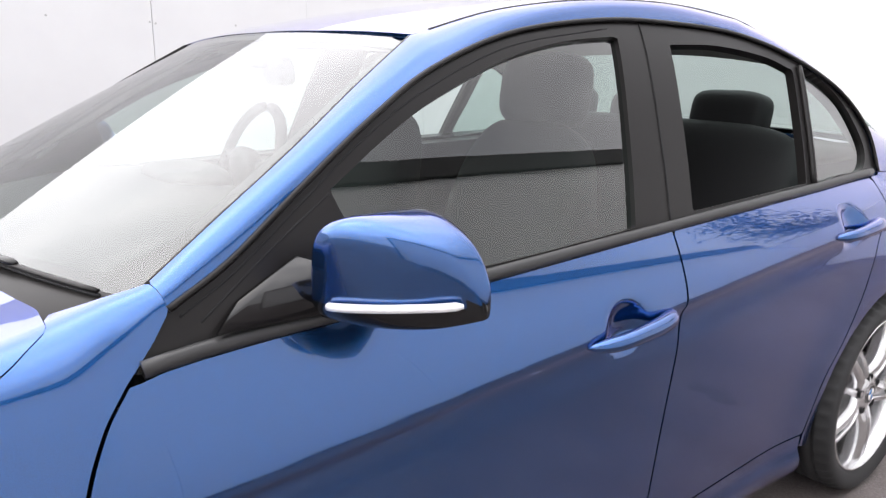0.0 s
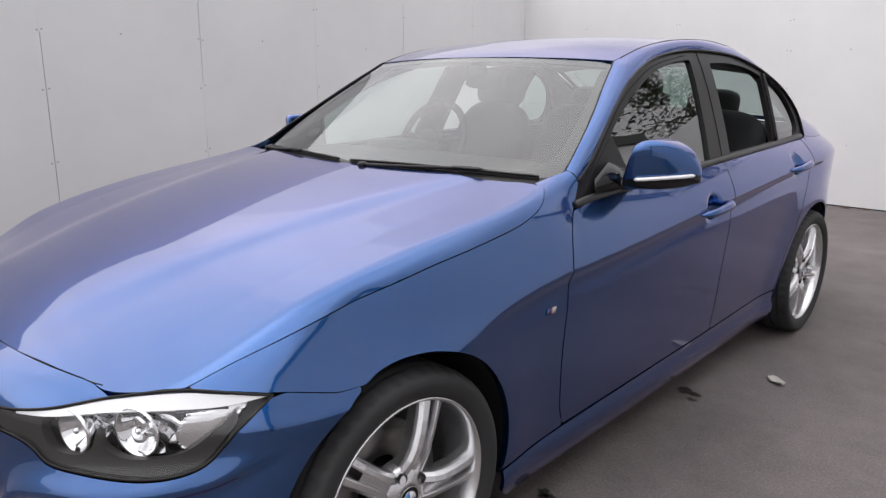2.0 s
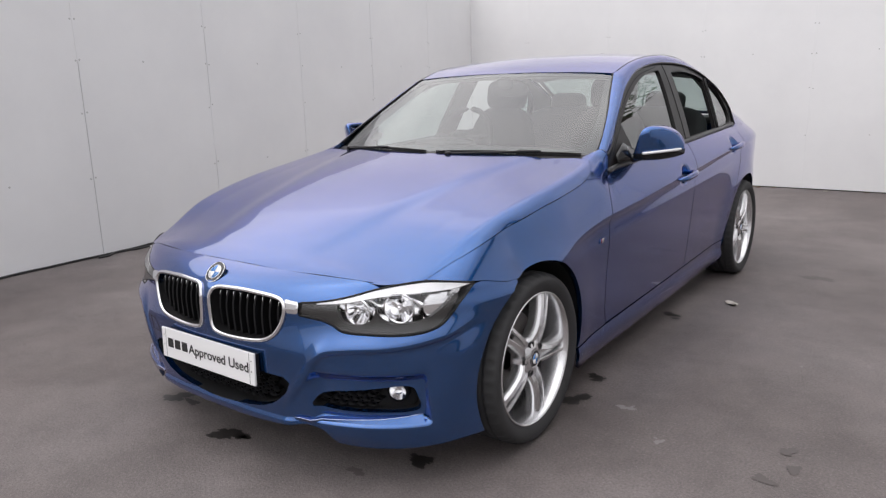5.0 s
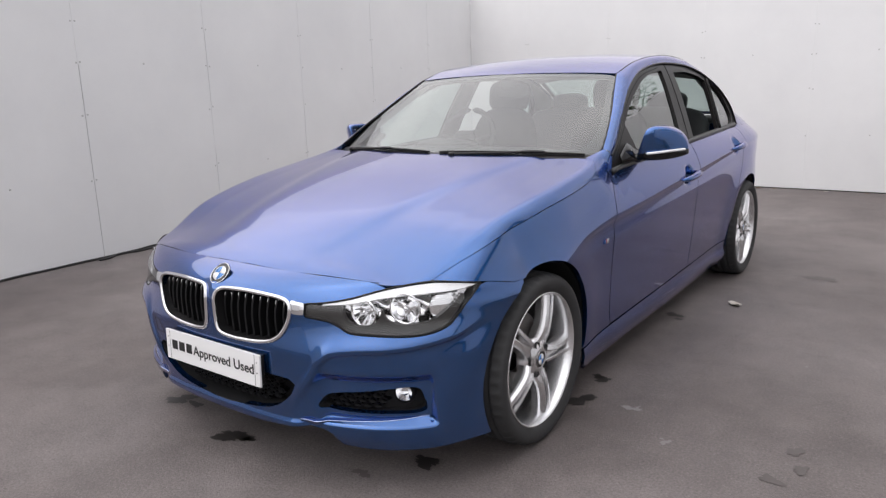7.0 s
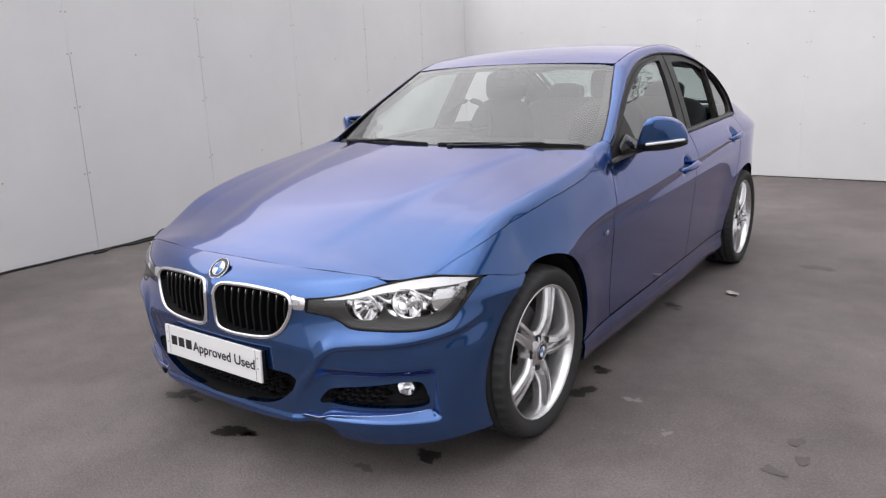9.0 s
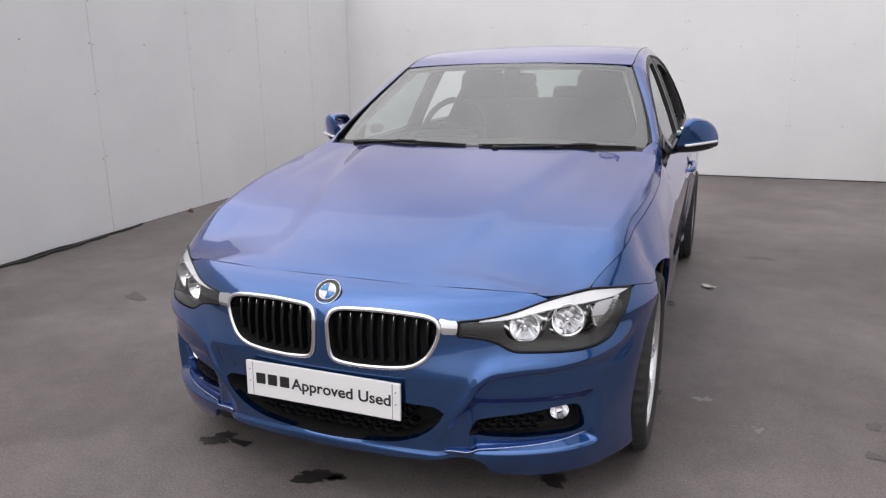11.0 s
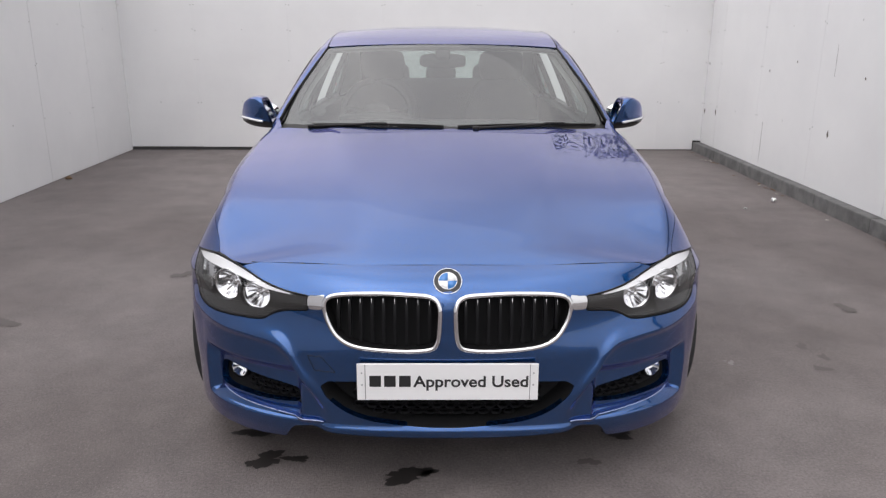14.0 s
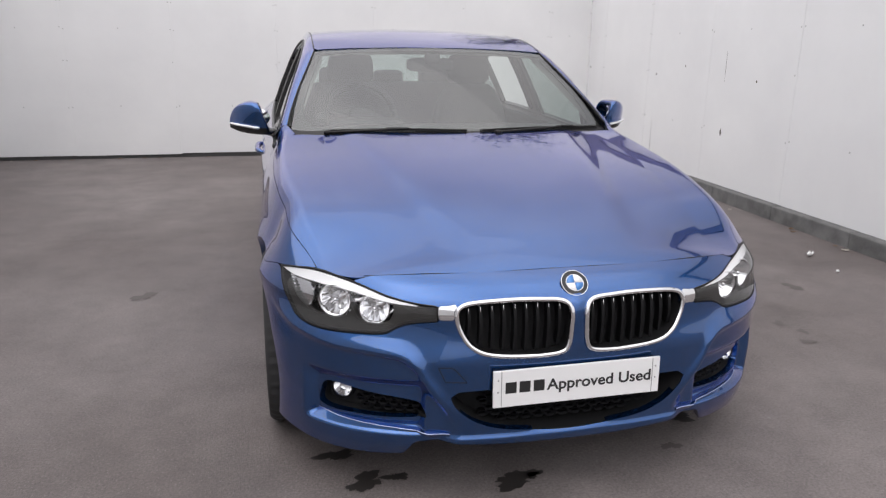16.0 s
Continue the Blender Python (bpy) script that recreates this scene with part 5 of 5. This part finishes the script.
Vm, Fm = mirror_shell()
def above(f): return np.mean([Vm[i][2] - M_SPLIT(Vm[i][0]) for i in f]) > 0
caps = both("door_mirror", Vm, [f for f in Fm if above(f)], PAINT, car, "blue mirror cap over a gloss black base")
both("mirror_base", Vm, [f for f in Fm if not above(f)], GLOSS, caps, "gloss black lower shell")
sx_ = np.linspace(0.888, 1.024, 26)
strip = np.stack([sx_, M_FRONT(sx_) + 0.012 - 0.006 * (sx_ > 0), M_SPLIT(sx_) + 0.001], 1)
near_ = []
for q in strip:
    c_ = Vm[np.abs(Vm[:, 0] - q[0]) < 0.012]
    c_ = c_[(np.abs(c_[:, 2] - q[2]) < 0.012)]
    near_.append((q[0], c_[:, 1].min() if len(c_) else q[1], q[2]))
strip = np.array(near_)
strip[1:-1, 1] = (strip[:-2, 1] + strip[1:-1, 1] + strip[2:, 1]) / 3
both("indicator", *tube(strip + (0.001, -0.001, 0), np.r_[0.003, np.full(24, 0.0062), 0.003], 8), material("clear indicator lens", (0.85, 0.85, 0.86), 0.12, 0.3, 0.6), caps, "clear silver indicator strip")
arm = smooth_line([(0.80, 0.965, 0.945), (0.835, 0.985, 0.950), (0.86, 1.0, 0.955), (0.89, 1.01, 0.960)], 5)
both("mirror_arm", *tube(arm, np.linspace(0.034, 0.026, len(arm)), 14, flat=0.62), GLOSS, caps)
foot = [(0.828, 0.80, 0.945), (0.832, 0.93, 0.945), (0.83, 1.06, 0.953), (0.815, 1.06, 0.975), (0.79, 0.93, 1.02), (0.80, 0.84, 0.975)]
both("mirror_foot", *slab(foot, (0.006, 0, 0)), GLOSS, caps)
MIRROR = material("mirror glass", (0.85, 0.86, 0.87), 0.0, 1.0)
ring = np.array([(0.912 + 0.074 * np.cos(a), 1.0865, 1.010 + 0.046 * np.sin(a)) for a in np.linspace(0, 2 * np.pi, 28, endpoint=False)])
both("mirror_glass", *slab(ring, (0, 0.003, 0)), MIRROR, caps)

# ---- wheels ----
TREAD = material("tyre tread", (0.03, 0.029, 0.028), 0.85)
DISC = material("brake disc steel", (0.18, 0.17, 0.165), 0.4, 0.9)
BLUE_E, WHITE_E = material("emblem blue", (0.03, 0.18, 0.50), 0.2, 0.0, 0.8), material("emblem white", (0.82, 0.82, 0.82), 0.2, 0.0, 0.8)


def roundel(r, parent, m, rim=True):
    """A round emblem of plain quarters: along +x, at the pose m."""
    V, F = lathe([(r, -0.003), (r, 0.001), (r * 0.97, 0.0025), (r * 0.93, 0.0022), (r * 0.70, 0.003), (r * 0.66, 0.0034), (0.0001, 0.0034)], 40)
    e = mesh_ob("emblem", moved(V, m), F, GLOSS, parent, "round emblem, plain quarters in a black ring")
    for a in range(4):
        q = np.radians(np.linspace(90 * a, 90 * a + 90, 10))
        ringp = np.vstack([[(0.0036, 0, 0)], np.stack([np.full(10, 0.0036), r * 0.62 * np.cos(q), r * 0.62 * np.sin(q)], 1)])
        Vs, Fs = slab(ringp, (0.001, 0, 0))
        mesh_ob("emblem_quarter", moved(Vs, m), Fs, (WHITE_E, BLUE_E)[a % 2], e)
    for rr in ((r * 0.98, 0.0022), (r * 0.645, 0.0036)):
        Vr, Fr = tube(np.stack([np.full(40, rr[1]), rr[0] * np.cos(np.linspace(0, 2 * np.pi, 40, endpoint=False)), rr[0] * np.sin(np.linspace(0, 2 * np.pi, 40, endpoint=False))], 1), r * 0.028, 6, closed=True)
        mesh_ob("emblem_rim", moved(Vr, m), Fr, CHROME, e)
    return e


def build_wheel(width_half):
    """One wheel, its outer face towards +x, hub at the origin."""
    w = new("wheel")
    w.parent = car
    w["label"] = "silver twin-spoke alloy wheel with black tyre"
    n, R, h = 144, TYRE_R, width_half
    prof = [(0.246, h - 0.012), (0.252, h - 0.002), (0.262, h + 0.004), (0.280, h + 0.010), (0.294, h + 0.009), (0.303, h + 0.003), (0.309, h - 0.006), (0.3135, h - 0.016), (R - 0.001, h - 0.030)]
    for g in (0.62, 0.22, -0.22, -0.62):
        prof += [(R, g * h + 0.006), (R - 0.007, g * h + 0.0045), (R - 0.007, g * h - 0.0045), (R, g * h - 0.006)]
    prof += [(R - 0.001, -h + 0.030), (0.3135, -h + 0.016), (0.306, -h - 0.003), (0.28, -h - 0.010), (0.25, -h), (0.235, -h + 0.02)]
    V, F = lathe(prof, n)
    V = V.copy()
    for i in (6, 7, 8):
        for j in range(0, n, 3):
            k = i * n + j
            r = math.hypot(V[k][1], V[k][2])
            V[k][1:] *= (r - 0.008) / r
    mesh_ob("tyre", V, F, RUBBER, w, "black low-profile tyre with worn tread")
    rim = mesh_ob("rim", *lathe([(0.2475, h - 0.013), (0.2485, h - 0.006), (0.2465, h - 0.002), (0.2425, h - 0.002), (0.2395, h - 0.008), (0.2345, h - 0.016), (0.229, h - 0.05), (0.222, h - 0.09), (0.215, -h + 0.03), (0.235, -h + 0.01)], 96), ALLOY, w)
    # spokes
    def spoke(theta, off):
        rs = np.array([0.046, 0.066, 0.090, 0.12, 0.155, 0.19, 0.218, 0.242])
        lat = np.array([0.030, 0.026, 0.0215, 0.0195, 0.020, 0.0215, 0.0235, 0.026])
        wid = np.array([0.026, 0.027, 0.0275, 0.027, 0.0265, 0.027, 0.029, 0.034]) * 0.5
        top_ = h - 0.012 + np.array([-0.016, -0.008, 0.002, 0.006, 0.005, 0.002, -0.002, -0.006])
        c = theta
        er, et = np.array((0, math.cos(c), math.sin(c))), np.array((0, -math.sin(c), math.cos(c)))
        V, F = [], []
        for r, l, wd, tp in zip(rs, lat, wid, top_):
            ctr = er * math.sqrt(max(r * r - l * l, 1e-4)) + et * off * l
            for side_, hgt in ((-1, -0.030), (-0.94, -0.008), (-0.80, -0.001), (-0.55, 0.0), (0.35, -0.004), (0.85, -0.014), (1.0, -0.022), (1.02, -0.048)):
                V.append(ctr + et * off * side_ * wd + np.array((tp + hgt, 0, 0)))
        k = 8
        for i in range(len(rs) - 1):
            for j in range(k - 1):
                q = (i * k + j, i * k + j + 1, (i + 1) * k + j + 1, (i + 1) * k + j)
                F.append(q if off > 0 else q[::-1])
        return np.array(V), F

    def web(theta):
        er, et = np.array((0, math.cos(theta), math.sin(theta))), np.array((0, -math.sin(theta), math.cos(theta)))
        rs = np.array([0.05, 0.09, 0.13, 0.165])
        tp = h - 0.012 + np.array([-0.016, -0.012, -0.014, -0.020])
        V = [er * r + et * s_ * 0.014 + np.array((t_, 0, 0)) for r, t_ in zip(rs, tp) for s_ in (-1, 0, 1)]
        return np.array(V), [(i * 3 + j, i * 3 + j + 1, i * 3 + j + 4, i * 3 + j + 3) for i in range(3) for j in range(2)]
    for p in range(5):
        th = math.radians(68 + 72 * p)
        for off in (1, -1):
            mesh_ob("spoke", *spoke(th, off), ALLOY, w, smooth=False)
        mesh_ob("spoke_web", *web(th), ALLOY, w)
    hub = lathe([(0.0001, h - 0.020), (0.030, h - 0.020), (0.034, h - 0.014), (0.040, h - 0.016), (0.062, h - 0.024), (0.078, h - 0.034), (0.080, h - 0.07)], 60)
    mesh_ob("hub", *hub, ALLOY, w)
    for p in range(5):
        a = math.radians(68 + 36 + 72 * p)
        m = Matrix.Translation((h - 0.024, 0.056 * math.cos(a), 0.056 * math.sin(a)))
        Vb, Fb = lathe([(0.0125, 0.004), (0.0125, -0.012), (0.0001, -0.012)], 18)
        mesh_ob("bolt_hole", moved(Vb, m @ Matrix.Translation((0.003, 0, 0))), Fb, DARK, w)
        Vb, Fb = lathe([(0.009, -0.012), (0.009, 0.0), (0.0075, 0.002), (0.0001, 0.002)], 6)
        mesh_ob("wheel_bolt", moved(Vb, m @ Matrix.Translation((-0.002, 0, 0))), Fb, ALLOY, w)
    roundel(0.031, w, Matrix.Translation((h - 0.0155, 0, 0)))
    mesh_ob("brake_disc", *lathe([(0.07, -0.005), (0.158, -0.005), (0.158, -0.027), (0.07, -0.027)], 64), DISC, w)
    cal = [(0.012, 0.165 * math.cos(a), 0.165 * math.sin(a)) for a in np.radians(np.linspace(-35, 35, 9))] + [(0.012, 0.095 * math.cos(a), 0.095 * math.sin(a)) for a in np.radians(np.linspace(35, -35, 9))]
    mesh_ob("brake_caliper", *slab(cal, (-0.06, 0, 0)), material("grey cast iron", (0.12, 0.12, 0.12), 0.6, 0.4), w)
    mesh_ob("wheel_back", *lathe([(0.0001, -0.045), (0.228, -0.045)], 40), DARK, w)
    return w


wheel = build_wheel(0.108)
wheel.matrix_basis = pose(0.774, 0, TYRE_R)
copy_thing(wheel, pose(-0.774, 0, TYRE_R, 0, 0, 180))
copy_thing(wheel, pose(0.780, AXLE, TYRE_R, -8, 0, 0))
copy_thing(wheel, pose(-0.780, AXLE, TYRE_R, 0, 0, 180))
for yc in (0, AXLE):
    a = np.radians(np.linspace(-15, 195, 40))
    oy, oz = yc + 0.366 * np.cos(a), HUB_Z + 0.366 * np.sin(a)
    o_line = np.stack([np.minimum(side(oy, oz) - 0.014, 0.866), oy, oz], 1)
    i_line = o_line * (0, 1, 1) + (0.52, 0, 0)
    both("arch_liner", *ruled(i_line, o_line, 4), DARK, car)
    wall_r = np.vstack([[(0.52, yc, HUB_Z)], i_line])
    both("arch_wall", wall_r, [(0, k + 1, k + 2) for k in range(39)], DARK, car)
und = straight([(-0.55, -0.50), (0.55, -0.50), (0.76, -0.42), (0.76, 3.6), (-0.76, 3.6), (-0.76, -0.42)], 0.2)
mesh_ob("underbody", *slab([(x, y, 0.165) for x, y in und], (0, 0, 0.03)), DARK, car)
mesh_ob("radiator_pack", *slab([(-0.66, -0.50, 0.2), (0.66, -0.50, 0.2), (0.66, -0.50, 0.66), (-0.66, -0.50, 0.66)], (0, 0.04, 0)), DARK, car)

# ---- nose emblem, number plate ----
eb = brow_x(np.array([0.0]), np.array([0.683]))[0]
roundel(0.041, car, Matrix.Translation((0, -0.699, 0.682)) @ pose(0, 0, 0, 0, 0, -90) @ pose(0, 0, 0, 0, -44, 0))
plate_m = pose(0, -0.768, 0.402, -2, 0, 0)


def plate():
    p = new("number_plate")
    p.parent = car
    p.matrix_basis = plate_m
    p["label"] = "white plate reading Approved Used"
    bm = bmesh.new()
    box(bm, -0.26, 0.26, -0.004, 0.004, -0.0555, 0.0555, 0.0015)
    part("plate_board", bm, WHITE, p)
    bm = bmesh.new()
    box(bm, -0.255, 0.255, 0.005, 0.022, -0.050, 0.050, 0.002)
    part("plate_holder", bm, BLACK, p)
    INK = material("plate ink", (0.015, 0.015, 0.016), 0.5)
    cu = bpy.data.curves.new("lettering", "FONT")
    cu.body, cu.size, cu.extrude, cu.offset = "Approved Used", 0.047, 0.0004, 0.0009
    tmp = bpy.data.objects.new("lettering", cu)
    scene.collection.objects.link(tmp)
    bpy.context.view_layer.update()
    me = bpy.data.meshes.new_from_object(tmp)
    bpy.data.objects.remove(tmp)
    me.materials.append(INK)
    xs = [v.co.x for v in me.vertices]
    k = 0.330 / (max(xs) - min(xs))
    for v in me.vertices:
        v.co = ((v.co.x - min(xs)) * k - 0.099, -0.0046 - v.co.z * 0.5, v.co.y * 1.02 - 0.014)
    t = new("lettering", me)
    t.parent = p
    for x in (-0.224, -0.182, -0.139):
        bm = bmesh.new()
        box(bm, x, x + 0.033, -0.0047, -0.0042, -0.014, 0.020)
        part("brand_block", bm, INK, p)
    for sgn in (-1, 1):
        bm = bmesh.new()
        box(bm, sgn * 0.236 - 0.0010, sgn * 0.236 + 0.0010, -0.0046, -0.0041, -0.053, 0.054)
        part("plate_crease", bm, material("grey line", (0.25, 0.25, 0.25), 0.5), p)
        for zz in (0.028, -0.008):
            bm = bmesh.new()
            bmesh.ops.create_uvsphere(bm, u_segments=10, v_segments=6, radius=0.0028, matrix=Matrix.Translation((sgn * 0.246, -0.004, zz)))
            part("plate_screw", bm, material("dull screw", (0.4, 0.4, 0.4), 0.4, 0.8), p)


plate()

# ---- side badge: three colour strokes and a silver block ----
for yy, wdt, colr in ((0.500, 0.006, (0.07, 0.16, 0.38)), (0.507, 0.006, (0.04, 0.05, 0.18)), (0.514, 0.006, (0.34, 0.03, 0.04)), (0.522, 0.018, (0.42, 0.42, 0.43))):
    q = np.array([(yy, 0.647), (yy + wdt, 0.647), (yy + wdt + 0.006, 0.664), (yy + 0.006, 0.664)])
    p3 = flank(q[:, 0], q[:, 1]) + (0.0015, 0, 0)
    both("side_badge", *slab(p3, (0.002, 0, 0)), material("badge colour", colr, 0.25, 0.3 if colr[0] < 0.7 else 0.9), car)

# ---- wipers and cowl ----
cow = [(-0.75, 0.695, 0.958), (-0.6, 0.60, 0.962), (-0.4, 0.54, 0.966), (0, 0.485, 0.970), (0.4, 0.54, 0.966), (0.6, 0.60, 0.962), (0.75, 0.695, 0.958)]
c1 = smooth_line(cow, 8)
c2 = screen(np.linspace(-1.0, 1.0, len(c1)), np.full(len(c1), 0.02)) + (0, 0, 0.001)
mesh_ob("cowl", *ruled(c1 + (0, -0.02, -0.006), c2, 4, 0.003), BLACK, car, "black cowl under the windscreen")


def on_screen(x, v, lift):
    """Points across the windscreen at half-width x, held lift above the glass."""
    x, v = np.asarray(x, float), np.asarray(v, float)
    return screen(x / SCREEN_X(v), v) + (0, -0.55 * lift, 0.83 * lift)


def wiper(x0, x1, xc, xp):
    """A flat beam blade from x0 to x1 along the foot of the screen, its clip at xc, its arm's pivot at xp."""
    w = new("wiper")
    w.parent = car
    xs = np.linspace(x0, x1, 30)
    vs = 0.012 + 0.016 * np.sin(np.linspace(0, np.pi, 30))
    mesh_ob("wiper_blade", *tube(on_screen(xs, vs, 0.010), np.r_[0.004, np.full(28, 0.0055), 0.004], 8, flat=0.7), BLACK, w)
    mesh_ob("wiper_rubber", *tube(on_screen(xs, vs - 0.004, 0.004), 0.003, 6), RUBBER, w)
    xk = np.linspace(xc - 0.05, xc + 0.05, 8)
    mesh_ob("wiper_clip", *tube(on_screen(xk, np.full(8, 0.026), 0.014), np.r_[0.004, np.full(6, 0.0075), 0.004], 8, flat=0.8), GLOSS, w)
    xa = np.linspace(xc, xp, 14)
    va = np.linspace(0.026, -0.014, 14)
    mesh_ob("wiper_arm", *tube(on_screen(xa, va, 0.013), np.linspace(0.0045, 0.006, 14), 8), BLACK, w)
    mesh_ob("wiper_pivot", *blob(*on_screen([xp], [-0.012], 0.012)[0], 0.016, 0.016, 0.010, 0.7, 16, 10), BLACK, w)


wiper(0.705, 0.06, 0.50, 0.14)
wiper(0.0, -0.60, -0.30, -0.60)

# ---- roof aerial ----
fin = smooth_line([(2.33, 0.0), (2.37, 0.030), (2.44, 0.064), (2.49, 0.075), (2.505, 0.058), (2.51, 0.0)], 5)
V_, F_ = [], []
for k, (yy, hh) in enumerate(fin):
    z0 = float(ROOF_C(yy)) - 0.004
    wv = 0.028 * math.sin(math.pi * (yy - 2.32) / 0.2)
    V_ += [(-wv, yy, z0), (0, yy, z0 + hh), (wv, yy, z0)]
    if k:
        F_ += [(3 * k - 3, 3 * k - 2, 3 * k + 1, 3 * k), (3 * k - 2, 3 * k - 1, 3 * k + 2, 3 * k + 1)]
mesh_ob("roof_aerial", V_, F_, material("dark blue gloss", (0.01, 0.02, 0.07), 0.2, 0.2, 0.8), car, "shark-fin roof aerial")

# ---- cabin ----
TRIM = material("dark dashboard plastic", (0.03, 0.03, 0.031), 0.55)
dash = smooth_line([(-0.72, 0.80, 0.94), (-0.4, 0.62, 0.955), (0, 0.575, 0.958), (0.4, 0.62, 0.955), (0.72, 0.80, 0.94)], 6)
dash_r = dash * (1, 0, 1) + (0, 1.22, 0.0)
mesh_ob("dashboard", *join(ruled(dash, dash_r, 6, 0.022), ruled(dash_r, dash_r + (0, -0.06, -0.30), 4)), TRIM, car, "dark dashboard top")
mesh_ob("instrument_hood", *blob(-0.36, 1.15, 0.965, 0.19, 0.10, 0.040, 0.7), TRIM, car)
ringw = np.array([(-0.36 + 0.185 * math.cos(a), 1.335 + 0.185 * math.sin(a) * 0.38, 0.985 + 0.185 * math.sin(a) * 0.925) for a in np.linspace(0, 2 * np.pi, 40, endpoint=False)])
sw = mesh_ob("steering_wheel", *tube(ringw, 0.0165, 10, closed=True), TRIM, car, "dark leather steering wheel on the right")
mesh_ob("steering_boss", *blob(-0.36, 1.325, 0.975, 0.075, 0.035, 0.065, 0.7), TRIM, sw)
for a in (0.15, math.pi - 0.15, -math.pi / 2):
    e = np.array((-0.36 + 0.18 * math.cos(a), 1.335 + 0.18 * math.sin(a) * 0.38, 0.985 + 0.18 * math.sin(a) * 0.925))
    mesh_ob("steering_spoke", *tube(np.linspace((-0.36, 1.33, 0.975), e, 4), 0.014, 8), TRIM, sw)


def seat(x, y, rear=False):
    s = new("front_seat")
    s.parent = car
    s["label"] = "black upholstered front seat with headrest"
    mesh_ob("cushion", *blob(x, y - 0.05, 0.52, 0.25, 0.27, 0.10, 0.45), CLOTH, s)
    V, F = blob(0, 0, 0, 0.245, 0.075, 0.32, 0.5)
    V = V.copy()
    V[:, 0] *= 1 - 0.22 * np.clip(V[:, 2] / 0.32, 0, 1)
    mesh_ob("backrest", moved(V, pose(x, y + 0.27, 0.84, -17, 0, 0)), F, CLOTH, s)
    V, F = blob(0, 0, 0, 0.135, 0.055, 0.095, 0.55)
    mesh_ob("headrest", moved(V, pose(x, y + 0.375, 1.225, -8, 0, 0)), F, CLOTH, s)
    for dx in (-0.06, 0.06):
        mesh_ob("headrest_post", *tube([(x + dx, y + 0.355, 1.08), (x + dx, y + 0.37, 1.18)], 0.007, 8), CHROME, s)


seat(0.36, 1.46)
seat(-0.36, 1.46)
rs = new("rear_bench")
rs.parent = car
rs["label"] = "black rear bench with three headrests"
mesh_ob("cushion", *blob(0, 2.28, 0.55, 0.66, 0.28, 0.11, 0.35), CLOTH, rs)
V, F = blob(0, 0, 0, 0.66, 0.08, 0.30, 0.3)
mesh_ob("backrest", moved(V, pose(0, 2.58, 0.83, -22, 0, 0)), F, CLOTH, rs)
for hx, hw, hh in ((-0.36, 0.13, 0.075), (0, 0.11, 0.055), (0.36, 0.13, 0.075)):
    V, F = blob(0, 0, 0, hw, 0.06, hh, 0.5)
    mesh_ob("headrest", moved(V, pose(hx, 2.70, 1.145 + 0.0 * hw, -10, 0, 0)), F, CLOTH, rs)
mesh_ob("parcel_shelf", *slab([(-0.62, 2.70, 1.03), (0.62, 2.70, 1.03), (0.64, 3.22, 1.04), (-0.64, 3.22, 1.04)], (0, 0, -0.03)), CLOTH, car)
mesh_ob("cabin_floor", *slab([(-0.78, 0.7, 0.30), (0.78, 0.7, 0.30), (0.78, 2.7, 0.30), (-0.78, 2.7, 0.30)], (0, 0, -0.02)), CLOTH, car)
mesh_ob("bulkhead", *slab([(-0.78, 0.72, 0.2), (0.78, 0.72, 0.2), (0.70, 0.72, 0.93), (-0.70, 0.72, 0.93)], (0, 0.02, 0)), DARK, car)
yl = np.linspace(0.82, 2.75, 30)
both("door_card", *ruled(np.stack([np.full(30, 0.74), yl, np.full(30, 0.32)], 1), np.stack([BELTX(yl) - 0.075, yl, BELT(yl) - 0.004], 1), 6, 0.02, (-1, 0, 0)), CLOTH, car)
both("door_sill_trim", *ruled(np.stack([BELTX(yl) - 0.075, yl, BELT(yl) - 0.004], 1), np.stack([BELTX(yl) - 0.022, yl, BELT(yl) + 0.004], 1), 2), TRIM, car)
LINING = material("grey headlining", (0.33, 0.325, 0.315), 0.9)
hl_half = np.array([(x, y) for x, y in r_half]) * (0.97, 1)
mesh_ob("headlining", *sheet(np.vstack([hl_half, (hl_half * (-1, 1))[::-1][1:-1]]), lambda x, y: roof_top(x, y) - (0, 0, 0.035), 0.05, 0.05, flange=0, flip=True), LINING, car, "grey cloth headlining")
inner = B_line - np.stack([np.interp(B_line[:, 1], [1.2, 1.45], [0.052, 0.02]), np.interp(B_line[:, 1], [1.2, 1.45], [-0.025, 0.0]), np.full(len(B_line), 0.036)], 1)
both("rail_lining", *ruled((A_line[2:-4] - (0.028, 0, 0.006)), inner[2:-4], 3), LINING, car)
rm = new("interior_mirror")
rm.parent = car
V, F = blob(0, 0, 0, 0.125, 0.02, 0.036, 0.5)
mesh_ob("mirror_body", moved(V, pose(0, 1.275, 1.262, 8, 0, -12)), F, TRIM, rm)
mesh_ob("mirror_stem", *blob(0, 1.225, 1.296, 0.04, 0.03, 0.03, 0.6), TRIM, rm)
both("sun_visor", *slab([(0.10, 1.30, 1.335), (0.53, 1.33, 1.318), (0.53, 1.46, 1.335), (0.10, 1.43, 1.352)], (0, 0, -0.015)), LINING, car)
tax = np.array([(-0.60 + 0.036 * math.cos(a), 0.0, 0.036 * math.sin(a)) for a in np.linspace(0, 2 * np.pi, 24, endpoint=False)])
V, F = slab(tax, (0, 0.002, 0))
mesh_ob("paper_disc", moved(V, pose(0, 0.845, 1.032, -55, 0, 0)), F, material("dark sticker", (0.03, 0.03, 0.03), 0.6), car, "dark round sticker behind the windscreen")
